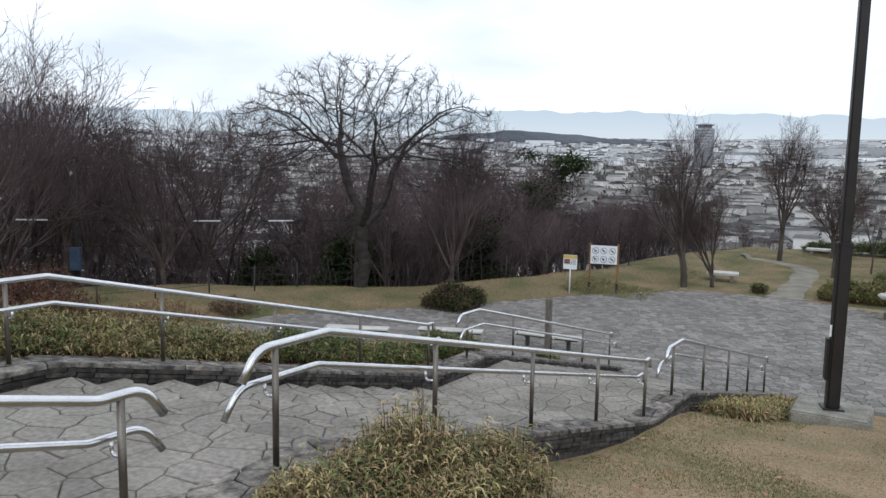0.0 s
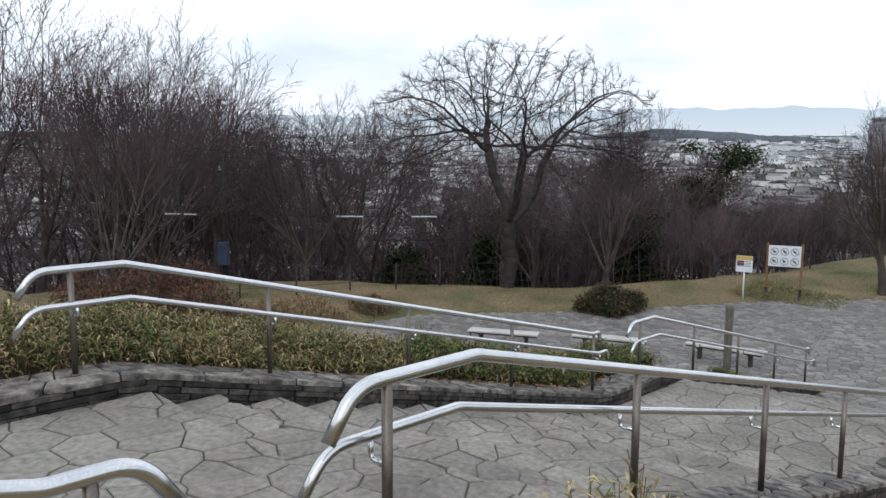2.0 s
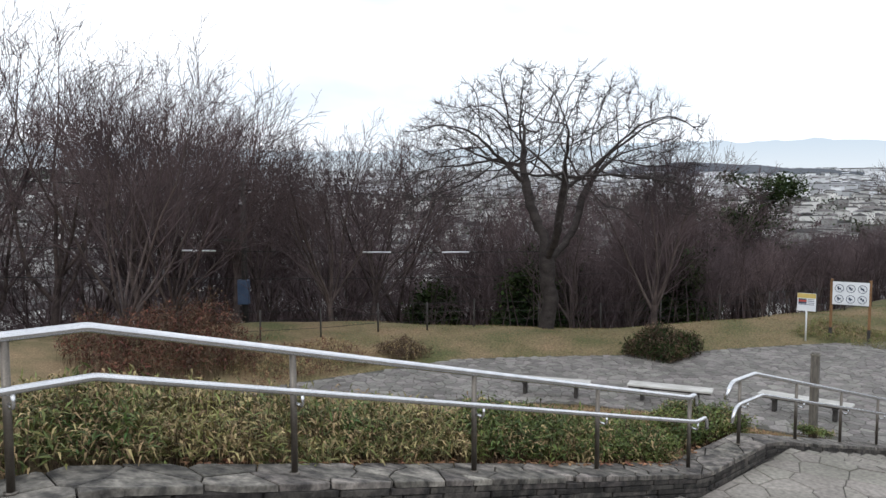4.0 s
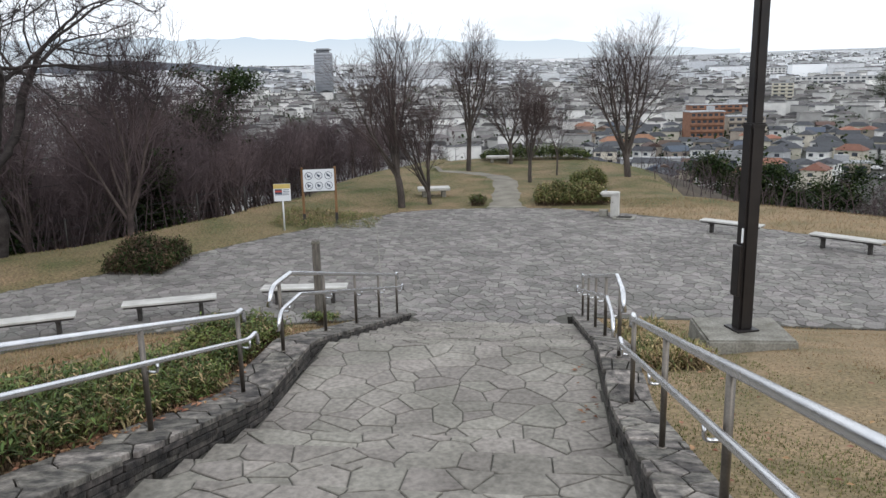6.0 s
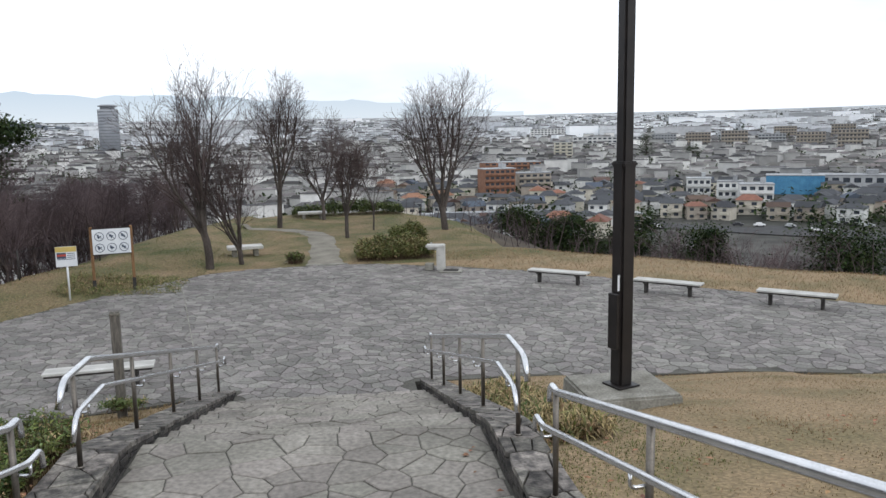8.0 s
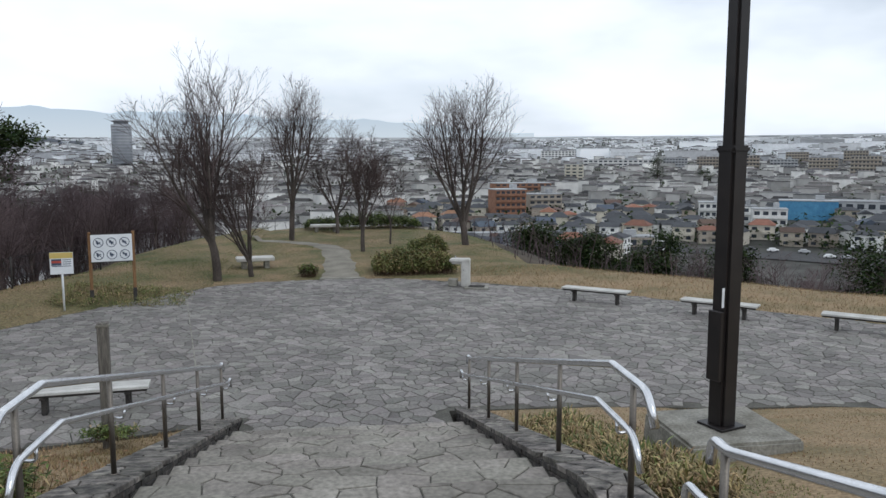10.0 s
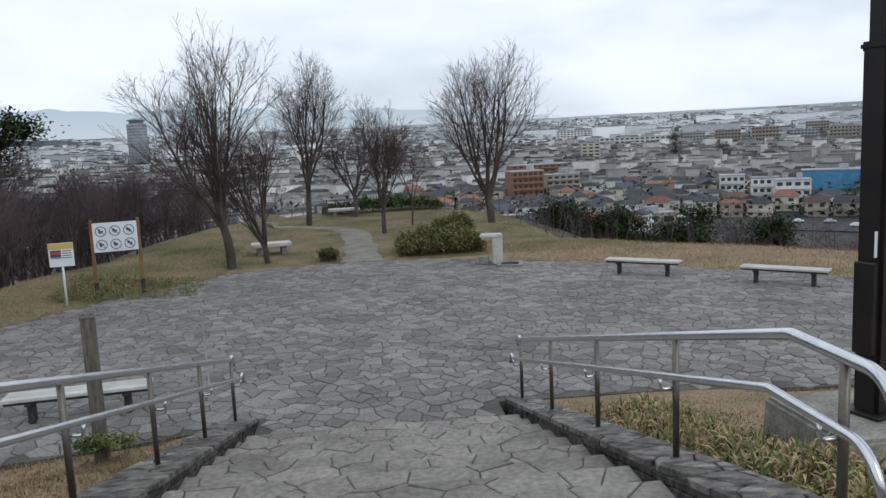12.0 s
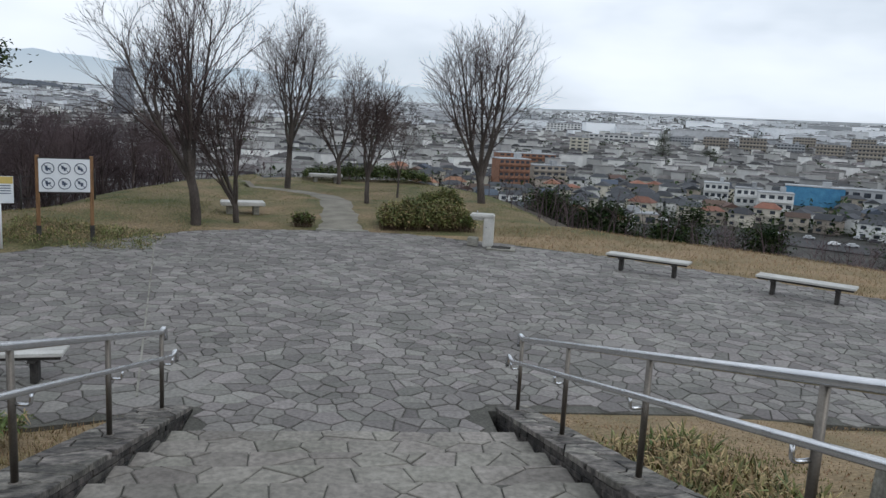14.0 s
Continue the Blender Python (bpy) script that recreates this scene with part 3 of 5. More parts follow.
handrail(XL, 1, [0.0, -1.72, -3.45, -5.18, -6.92], 0.0, -6.52, -7.15, "double stainless handrail beside the lower stone steps")
handrail(XR, -1, [0.13, -1.6, -3.35, -5.1, -6.86], 0.13, -6.45, -7.1, "double stainless handrail beside the lower stone steps")
handrail(XL, 1, [-8.15, -9.93, -11.65, -13.36, -15.05], -8.15, -14.65, -15.3, "double stainless handrail in front of the bamboo grass hedge")
handrail(XR, -1, [-8.1, -9.85, -11.6, -13.38, -15.2], -8.1, -14.7, -15.35, "double stainless handrail beside the lawn and upper steps")
handrail(XR, -1, [-16.3, -18.0, -19.7, -21.4], None, -16.43, -16.16, "double stainless handrail climbing above the landing", climb=True)

# ---- lamp post ----
lamp = empty("street_lamp", pose(3.76, -4.27, 1.285), "tall dark brown park lamp post on a concrete footing", "lamp post")
part("lower_pole", box(0.215, 0.215, 2.86, pose(0, 0, 1.43, 0, 0, 20), 0.03, 2), M_LAMP, lamp)
part("upper_pole", box(0.165, 0.165, 4.4, pose(0, 0, 5.03, 0, 0, 20), 0.025, 2), M_LAMP, lamp)
part("collar", box(0.24, 0.24, 0.07, pose(0, 0, 2.84, 0, 0, 20), 0.02, 2), M_LAMP, lamp)
part("cable_box", box(0.05, 0.17, 0.72, pose(-0.13, -0.05, 0.86, 0, 0, 20), 0.008), M_LAMP, lamp)
part("label_plate", box(0.07, 0.004, 0.2, pose(-0.075, -0.102, 1.36, 0, 0, 20), 0.0), M_WHITE, lamp, "small pale label plate")
part("base_plate", box(0.34, 0.34, 0.025, pose(0, 0, 0.012, 0, 0, 20), 0.004), M_LAMP, lamp)
foot = box(1.26, 1.14, 0.75, pose(3.77, -4.24, 0.905, 0, 0, 2), 0.03, 2)
for v in foot.verts:
    if v.co.z > 1.1:
        v.co.x += (3.77 - v.co.x) * 0.05
        v.co.y += (-4.24 - v.co.y) * 0.05
tagged(part("lamp_footing", foot, M_CONC, None), "stained concrete block footing in the sloping grass", "concrete block")
slab_z = gz(2.75, -3.1)
tagged(part("manhole_cover", box(0.62, 0.5, 0.12, pose(2.8, -3.2, slab_z, -12, 0, 8), 0.02), M_CONC, None), "flat concrete slab set in the grass", "slab")


# ---- benches ----
def bench(x, y, angle, label, length=1.9):
    th = empty("bench", pose(x, y, 0.0, 0, 0, angle), label, "bench", "plaza benches")
    for k in (-1, 0, 1):
        part("board", box(length, 0.132, 0.05, pose(0, k * 0.138, 0.375), 0.008), M_BENCH, th)
    part("frame", joined(box(length - 0.06, 0.03, 0.04, pose(0, -0.15, 0.329)), box(length - 0.06, 0.03, 0.04, pose(0, 0.15, 0.329))), M_BENCHLEG, th, "dark steel underframe")
    for s in (-1, 1):
        leg = part("leg", joined(box(0.085, 0.16, 0.3, pose(s * 0.62, 0, 0.15), 0.012), box(0.08, 0.36, 0.03, pose(s * 0.62, 0, 0.292))), M_BENCHLEG, th)
    return th


for x, y, a in ((-9.17, -1.72, 28), (-6.85, -0.22, 23), (-4.27, 0.98, 8)):
    bench(x, y, a, "low pale slatted bench with dark legs beside dry grass")
for x, y, a in ((6.74, 8.92, -37.5), (9.25, 6.67, -42), (11.76, 4.5, -40)):
    bench(x, y, a, "low pale slatted bench with dark legs near the grassy brow")


def slab_bench(x, y, angle, length):
    z = gz(x, y)
    th = empty("slab_bench", pose(x, y, z, 0, 0, angle), "thick pale slab seat on short supports in the grass", "bench", "slab benches")
    part("slab", box(length, 0.75, 0.12, pose(0, 0, 0.34), 0.02, 2), M_BENCH, th)
    for s in (-1, 1):
        part("support", box(0.18, 0.5, 0.3, pose(s * length * 0.3, 0, 0.14), 0.015), M_CONC, th)


slab_bench(-3.55, 17.0, 12, 1.35)
slab_bench(-1.4, 30.0, 5, 1.6)

# ---- signs ----
sx0, sy0, sx1, sy1 = -7.2, 10.47, -6.14, 10.8
ang = math.degrees(math.atan2(sy1 - sy0, sx1 - sx0))
sign = empty("notice_board", pose((sx0 + sx1) / 2, (sy0 + sy1) / 2, 0.02, 0, 0, ang), "white park rules board with six pictograms on brown posts", "sign")
for s in (-1, 1):
    p = part("post", box(0.085, 0.085, 1.72, pose(s * 0.56, 0.05, 1.12), 0.01), M_SIGNWOOD, sign)
    part("shoe", box(0.1, 0.1, 0.42, pose(s * 0.56, 0.05, 0.16), 0.006), M_BENCHLEG, p, "black metal post shoe")
board = part("board", box(1.06, 0.035, 0.76, pose(0, -0.02, 1.53), 0.01), M_WHITE, sign)
for z in (1.92, 1.14):
    part("frame_rail", box(1.08, 0.03, 0.02, pose(0, -0.02, z)), M_BENCHLEG, sign)
for i in range(3):
    for j in range(2):
        x, z = (i - 1) * 0.335, 1.69 - 0.345 * j
        ring = [(x + 0.125 * math.cos(a), -0.044, z + 0.125 * math.sin(a)) for a in [k * math.pi / 12 for k in range(25)]]
        pic = tube("pictogram", ring, 0.0095, M_INK, board, 6)
        figure = [box(0.11, 0.006, 0.035, pose(x, -0.043, z - 0.01 + 0.012 * ((i + j) % 2), 0, 12 * (i - 1), 0)), box(0.035, 0.006, 0.09, pose(x + 0.02 * (i - 1), -0.042, z - 0.015, 0, 20 * (j - 0.5), 0)),
                  box(0.05, 0.006, 0.05, pose(x - 0.035, -0.041, z + 0.035))]
        part("symbol", joined(*figure), M_INK, pic)
        if not (i == 1 and j == 1):
            part("slash", box(0.24, 0.007, 0.013, pose(x, -0.046, z, 0, 45, 0)), M_INK, pic)
ysign = empty("warning_sign", pose(-7.6, 9.46, 0.03, 0, 0, 12), "small white sign with a yellow heading on a white post", "sign")
part("post", rod(0.028, 0.028, 1.5, pose(0, 0.03, -0.05)), M_WHITE, ysign)
yb = part("board", box(0.56, 0.02, 0.58, pose(0, 0, 1.26), 0.006), M_WHITE, ysign)
part("heading", box(0.55, 0.006, 0.15, pose(0, -0.012, 1.47)), M_YELLOW, yb, "yellow heading band")
part("picture", box(0.24, 0.006, 0.17, pose(-0.12, -0.012, 1.29)), M_INK, yb)
part("picture_band", box(0.24, 0.006, 0.06, pose(-0.12, -0.014, 1.3)), M_RED, yb)
for k in range(4):
    part("text_line", box(0.20 if k < 3 else 0.46, 0.005, 0.018, pose(0.13 if k < 3 else 0, -0.012, 1.35 - 0.055 * k)), M_INK, yb)

# ---- drinking fountain ----
fnt = empty("drinking_fountain", pose(3.5, 12.15, 0.0, 0, 0, -14), "pale concrete drinking fountain with a side basin", "drinking fountain")
part("pillar", box(0.27, 0.38, 0.8, pose(0.05, 0, 0.4), 0.02, 2), M_BENCH, fnt)
part("basin", joined(box(0.64, 0.42, 0.1, pose(-0.13, 0, 0.83), 0.03, 2), box(0.3, 0.3, 0.08, pose(-0.24, 0, 0.75), 0.02)), M_BENCH, fnt)
part("spout", rod(0.018, 0.012, 0.07, pose(-0.28, 0, 0.88)), M_STEEL, fnt)
part("tap", rod(0.015, 0.015, 0.09, pose(0.0, -0.21, 0.55, 90, 0, 0)), M_STEEL, fnt)
part("step", box(0.28, 0.34, 0.22, pose(-0.36, 0.05, 0.11), 0.015), M_CONC, fnt)
pad = part("drain_tray", box(0.75, 0.6, 0.05, pose(0.42, -0.28, 0.02), 0.012), M_CONC, fnt)
part("grating", joined(*[box(0.5, 0.02, 0.012, pose(0.42, -0.46 + 0.045 * k, 0.05)) for k in range(9)]), M_BENCHLEG, pad, "dark drain grating")

# ---- timber post beside the lower steps ----
tz = gz(-3.45, -0.7)
tp = empty("timber_post", pose(-3.45, -0.68, tz, 0, 0, 12), "grey weathered square timber post with a flat cap", "post")
part("shaft", box(0.15, 0.15, 1.74 - tz + 0.3, pose(0, 0, (1.74 - tz) / 2 - 0.1), 0.012), M_WOOD, tp)
part("cap", box(0.17, 0.17, 0.035, pose(0, 0, 1.75 - tz), 0.006), M_CONC, tp)


# ---- bare trees ----
def grow_tree(seed, height, trunk_r, trunk_h, limbs, spread, counts, wander=0.12, lift=0.25, ratio=0.62, minr=0.006, lean=0.0, segs=(7, 7, 6, 4, 3), share=100.0):
    """Polylines of a leafless tree: a list of (level, points, radii)."""
    r = random.Random(seed)
    out = []

    def grow(p, d, length, rad, lvl):
        nseg = segs[lvl]
        pts, rads = [p.copy()], [rad]
        step = length / nseg
        end = max(minr, rad * (0.30 if lvl else 0.75))
        dd = d.copy()
        for i in range(nseg):
            w = wander * (1.0 + 0.5 * lvl)
            dd = (dd + Vector((r.gauss(0, w), r.gauss(0, w), r.gauss(0, w * 0.7) + lift * (0.35 if lvl < 2 else 0.2)))).normalized()
            p = p + dd * step
            pts.append(p.copy())
            rads.append(rad + (end - rad) * (i + 1) / nseg)
        out.append((lvl, pts, rads))
        if lvl >= len(counts):
            return
        m = counts[lvl]
        for k in range(m):
            if lvl == 0:
                u = 0.62 + 0.38 * (k + 0.5) / m
            else:
                u = 0.22 + 0.78 * (k + r.random()) / m
            f = min(u * nseg, nseg - 0.001)
            i = int(f)
            base = pts[i].lerp(pts[i + 1], f - i)
            bd = (pts[i + 1] - pts[i]).normalized()
            side = bd.orthogonal().normalized()
            side.rotate(Matrix.Rotation(2.399 * k + r.uniform(-0.5, 0.5), 3, bd))
            a = spread[lvl] * r.uniform(0.7, 1.25)
            nd = (bd * math.cos(a) + side * math.sin(a)).normalized()
            ln = (limbs if lvl == 0 else length * ratio * (1.15 - 0.6 * u)) * r.uniform(0.8, 1.15)
            rr = (rads[i] * 0.54 if lvl == 0 else rads[i] * 0.5)
            grow(base, nd, ln, max(minr, rr), lvl + 1)

    grow(Vector((0, 0, -0.3)), Vector((lean, lean * 0.5, 1)).normalized(), trunk_h + 0.3, trunk_r, 0)
    top = float(np.percentile([p.z for _, pts, _ in out for p in pts], share))
    k = height / top
    return [(l, [Vector((p.x * k, p.y * k, p.z * k)) for p in pts], rads) for l, pts, rads in out]


def tree(name, lines, m, label, bark, twig, group="", split=1):
    th = empty(name, m, label, "tree", group)
    v, f, v2, f2 = [], [], [], []
    for lvl, pts, rads in lines:
        if lvl <= split:
            tube_data(pts, rads, (9, 6, 5, 4)[lvl], v, f)
        else:
            tube_data(pts, rads, 4 if lvl == 2 else 3, v2, f2)
    mesh_ob("trunk", v, f, bark, th, "", True)
    mesh_ob("crown", v2, f2, twig, th, "", False)
    return th


def colony(seed, crown, height, trunk_h, trunk_r, points=700, step=0.22, kill=0.42, reach=2.6, up=0.18, tip=0.006, twig=0.4, twigs=2, lean=(0.0, 0.0)):
    """Polylines of a leafless tree whose branches grow towards points scattered through its crown; crown(r) gives one point."""
    r = random.Random(seed)
    A = np.array([crown(r) for _ in range(points)])
    P, par = [Vector((0, 0, -0.3))], [-1]
    d = Vector((lean[0], lean[1], 1)).normalized()
    while P[-1].z < trunk_h:
        d = (d + Vector((r.gauss(0, 0.06), r.gauss(0, 0.06), 0.05))).normalized()
        par.append(len(P) - 1)
        P.append(P[-1] + d * step)
    nd, ni = np.full(len(A), 1e9), np.zeros(len(A), int)
    done, alive = 0, np.ones(len(A), bool)
    for _ in range(110):
        new_p = np.array([tuple(p) for p in P[done:]])
        dist = np.linalg.norm(A[:, None, :] - new_p[None], axis=2)
        k = dist.argmin(1)
        m = dist[np.arange(len(A)), k]
        better = m < nd
        nd[better], ni[better] = m[better], k[better] + done
        alive &= nd > kill
        done = len(P)
        use = alive & (nd < (reach if done > 40 else 9.0))
        if not use.any():
            break
        grown = 0
        for i in np.unique(ni[use]):
            g = A[use & (ni == i)] - np.array(tuple(P[i]))
            g /= np.linalg.norm(g, axis=1)[:, None]
            v = Vector(g.sum(0)).normalized() + Vector((r.gauss(0, 0.13), r.gauss(0, 0.13), up + r.gauss(0, 0.1)))
            q = P[i] + v.normalized() * step
            if any((P[c] - q).length < 0.35 * step for c in range(max(0, len(P) - 400), len(P)) if par[c] == i):
                continue
            P.append(q)
            par.append(int(i))
            grown += 1
        if not grown:
            break
    n = len(P)
    kids = [[] for _ in range(n)]
    for c in range(1, n):
        kids[par[c]].append(c)
    tips = [1] * n
    for c in range(n - 1, -1, -1):
        if kids[c]:
            tips[c] = sum(tips[k] for k in kids[c])
    e = math.log(max(2, tips[0])) / math.log(trunk_r / tip)
    rad = [tip * t ** (1 / e) for t in tips]
    out, stack = [], [(0, -1)]
    while stack:
        c, origin = stack.pop()
        ids = ([origin] if origin >= 0 else []) + [c]
        while kids[ids[-1]]:
            order = sorted(kids[ids[-1]], key=lambda k: -tips[k])
            stack += [(k, ids[-1]) for k in order[1:]]
            ids.append(order[0])
        rr = [min(rad[k], rad[c] * 1.05) for k in ids]
        out.append((0 if origin < 0 else 1 if rad[c] > 0.022 else 2, [P[k] for k in ids], rr))
    for c in range(1, n):
        if rad[c] > tip * 3.2 or P[c].z < trunk_h:
            continue
        along = (P[c] - P[par[c]]).normalized()
        for _ in range(twigs):
            v = (along + Vector((r.gauss(0, 0.55), r.gauss(0, 0.55), r.gauss(0.15, 0.4) + up))).normalized()
            ln = twig * r.uniform(0.5, 1.3)
            a = P[c] + v * ln * 0.5
            b = a + (v + Vector((r.gauss(0, 0.25), r.gauss(0, 0.25), 0.15))).normalized() * ln * 0.5
            out.append((3, [P[c], a, b], [tip * 0.75, tip * 0.55, tip * 0.35]))
    k = height / float(np.percentile([p.z for _, pts, _ in out for p in pts], 99.7))
    return [(l, [Vector((p.x, p.y, p.z * k)) for p in pts], rads) for l, pts, rads in out]


def dome(h, width, thick, sag):
    """A flat broad crown like an open umbrella."""
    def pick(r):
        a, q = r.uniform(0, 6.283), math.sqrt(r.random())
        top = h - sag * q * q + 0.25 * math.sin(3 * a)
        return (math.cos(a) * width * q, math.sin(a) * width * q, top - thick * r.random() ** 1.4)
    return pick


BARE = "leafless winter tree with fine upright twigs in the grass"
VASE = [0.42, 0.46, 0.5, 0.55]
hero = (
    (-4.45, 14.25, 7.4, 0.16, 1.4, 11, 3.9), (-3.45, 15.0, 4.8, 0.10, 0.8, 12, 3.3), (-2.9, 26.2, 7.8, 0.14, 2.6, 13, 3.4), (-0.75, 29.4, 6.0, 0.11, 1.4, 14, 3.2),
    (0.45, 20.9, 5.0, 0.10, 1.3, 15, 2.8), (1.75, 23.6, 4.5, 0.05, 1.2, 16, 2.2), (5.2, 23.0, 7.5, 0.18, 1.2, 17, 4.2))
for x, y, h, r0, th_, sd, limb in hero:
    lines = grow_tree(sd, h, r0, th_, limb, VASE, (7, 9, 7, 5) if r0 > 0.06 else (5, 7, 5, 4), wander=0.065, lift=0.30, minr=0.004, segs=(7, 8, 6, 4, 2), share=99.7)
    tree("bare_tree", lines, pose(x, y, gz(x, y), 0, 0, sd * 40), BARE, M_BARK, M_TWIG, "hilltop trees")
# the broad old tree at the edge of the bank
old = colony(41, dome(9.1, 5.25, 3.3, 2.4), 9.1, 0.9, 0.27, 2300, step=0.21, kill=0.33, reach=2.4, up=0.03, tip=0.0065, twig=0.36, twigs=5, lean=(0.08, 0.08))
tree("old_cherry_tree", old, pose(-14.3, 4.4, gz(-14.3, 4.4) - 0.1), "broad old leafless tree with twisting spreading limbs", M_CHERRY, M_CHERRY)
for x, y, h, sd in ((-11.75, 7.1, 6.4, 41), (-20.8, 0.0, 7.0, 42), (-20.2, -7.6, 9.0, 43), (-15.4, 11.0, 6.0, 44), (-24.5, -4.5, 9.0, 45)):
    lines = grow_tree(sd, h * 1.06, 0.12, 0.9, h * 0.6, [0.5, 0.48, 0.52, 0.58], (8, 9, 7, 5), wander=0.075, lift=0.28, minr=0.005, segs=(7, 7, 5, 3, 2), share=99.7)
    tree("bare_tree", lines, pose(x, y, gz(x, y) - 0.1, 0, 0, sd * 31), "leafless twiggy tree at the edge of the wood", M_DBARK, M_DTWIG, "woodland edge trees")

# woodland on the slopes: a few kinds, repeated
rng = random.Random(21)
kinds = []
for i, (h, limb, th_) in enumerate(((10.5, 5.0, 2.6), (12.0, 5.2, 3.6), (9.0, 4.8, 1.6), (11.0, 5.6, 3.0))):
    lines = grow_tree(60 + i, h, 0.15, th_, limb, [0.5, 0.5, 0.55, 0.6], (6, 8, 6, 4), wander=0.10, lift=0.26, minr=0.0075, segs=(5, 5, 4, 2, 1))
    kinds.append(tree("woodland_tree", lines, pose(-40 - 4 * i, 2 + 4 * i, gz(-40 - 4 * i, 2 + 4 * i) - 0.2), "dark leafless tree in dense woodland below the bank", M_DBARK, M_DTWIG, "woodland trees"))
spots = []
tries = 0
AZ, EL = [-104, -70, -62, -55, -46, -28, -24, -16, -8], [0.21, 0.19, 0.14, 0.11, 0.085, 0.045, 0.0, -0.03, -0.05]
while len(spots) < 58 and tries < 9000:
    tries += 1
    a, d = rng.uniform(-102, -9), rng.uniform(25, 60)
    x, y = 4.3 + d * math.sin(radians(a)), -17.5 + d * math.cos(radians(a))
    s = float(seg_dist(np.array([x]), np.array([y]), HILL)[0])
    if s < (2.0 if a < -58 else 5.0) or any((x - p) ** 2 + (y - q) ** 2 < 8 for p, q in spots):
        continue
    if a > -30 and s < 7:
        continue
    spots.append((x, y))
    top = 5.3 + d * (float(np.interp(a, AZ, EL)) - rng.uniform(0.0, 0.03))
    h = min(13.5, max(4.0, top - gz(x, y)))
    i = len(spots) % 4
    copy_thing(kinds[i], pose(x, y, gz(x, y) - 0.2, 0, 0, rng.uniform(0, 360)) @ Matrix.Scale(h / (10.5, 12.0, 9.0, 11.0)[i], 4))

for k in range(70):
    for _ in range(40):
        a, d = rng.uniform(-48, -11), rng.uniform(28, 56)
        x, y = d * math.sin(radians(a)), -11 + d * math.cos(radians(a))
        s = float(seg_dist(np.array([x]), np.array([y]), HILL)[0])
        if 2.2 < s < 18 and not any((x - p) ** 2 + (y - q) ** 2 < 5 for p, q in spots):
            break
    spots.append((x, y))
    h = max(3.5, 4.3 + d * rng.uniform(-0.06, -0.005) - gz(x, y))
    copy_thing(kinds[k % 4], pose(x, y, gz(x, y) - 0.2, 0, 0, rng.uniform(0, 360)) @ Matrix.Scale(min(h, 14.0) / (10.5, 12.0, 9.0, 11.0)[k % 4], 4))


for k in range(60):
    a, d = (rng.uniform(-104, -54), rng.uniform(34, 72)) if k < 34 else (rng.uniform(-64, -46), rng.uniform(29, 60))
    x, y = 4.3 + d * math.sin(radians(a)), -17.5 + d * math.cos(radians(a))
    if float(seg_dist(np.array([x]), np.array([y]), HILL)[0]) < 4.0 or any((x - p) ** 2 + (y - q) ** 2 < 5 for p, q in spots):
        continue
    spots.append((x, y))
    h = min(15.0, max(5.0, 5.3 + d * (float(np.interp(a, AZ, EL)) - rng.uniform(0.0, 0.06)) - gz(x, y)))
    copy_thing(kinds[k % 4], pose(x, y, gz(x, y) - 0.2, 0, 0, rng.uniform(0, 360)) @ Matrix.Scale(h / (10.5, 12.0, 9.0, 11.0)[k % 4], 4))


def top_at(az, d, drop):
    """A place on the slope and the height that brings a crown's top to the sight line drop (metres per metre) below the eye on the steps."""
    x, y = d * math.sin(radians(az)), -13.9 + d * math.cos(radians(az))
    return x, y, gz(x, y), max(3.0, 4.66 - drop * d - gz(x, y))


for i, (az, d, drop) in enumerate(((23.6, 52, 0.118), (25.4, 58, 0.108), (27.2, 54, 0.110), (29.4, 46, 0.112), (33.0, 50, 0.118), (36.5, 48, 0.13), (39.5, 52, 0.125), (18.2, 60, 0.14), (10.6, 62, 0.10), (31.4, 44, 0.114))):
    x, y, z, h = top_at(az, d, drop)
    copy_thing(kinds[i % 4], pose(x, y, z - 0.2, 0, 0, i * 77) @ Matrix.Scale(h / (10.5, 12.0, 9.0, 11.0)[i % 4], 4))
# brushwood that fills the slopes under the trees
rb = random.Random(77)
v, f = [], []
n = 0
while n < 9500:
    az, d = radians(rb.uniform(-104, 46)), 14 + 60 * rb.random() ** 0.8
    x, y = 1.5 + d * math.sin(az), -13 + d * math.cos(az)
    n += 1
    s_ = noise.noise((x * 0.16, y * 0.16, 4.0))
    if rb.random() > 0.62 + s_ or float(seg_dist(np.array([x]), np.array([y]), HILL)[0]) < 1.2:
        continue
    z, h = gz(x, y), rb.uniform(0.8, 3.4)
    if az > -0.3:
        h *= 0.5
    a = rb.uniform(0, 6.28)
    t = Vector((x + math.cos(a) * h * 0.3, y + math.sin(a) * h * 0.3, z + h))
    tube_data([Vector((x, y, z - 0.1)), t], [0.022, 0.006], 3, v, f)
    for _ in range(3):
        u = rb.uniform(0.35, 0.9)
        p = Vector((x, y, z)).lerp(t, u)
        a = rb.uniform(0, 6.28)
        tube_data([p, p + Vector((math.cos(a), math.sin(a), 0.7)) * h * 0.35], [0.011, 0.004], 3, v, f)
tagged(mesh_ob("brushwood", v, f, M_DTWIG), "tangled dark leafless brushwood on the slopes", "brushwood", kind="stuff")


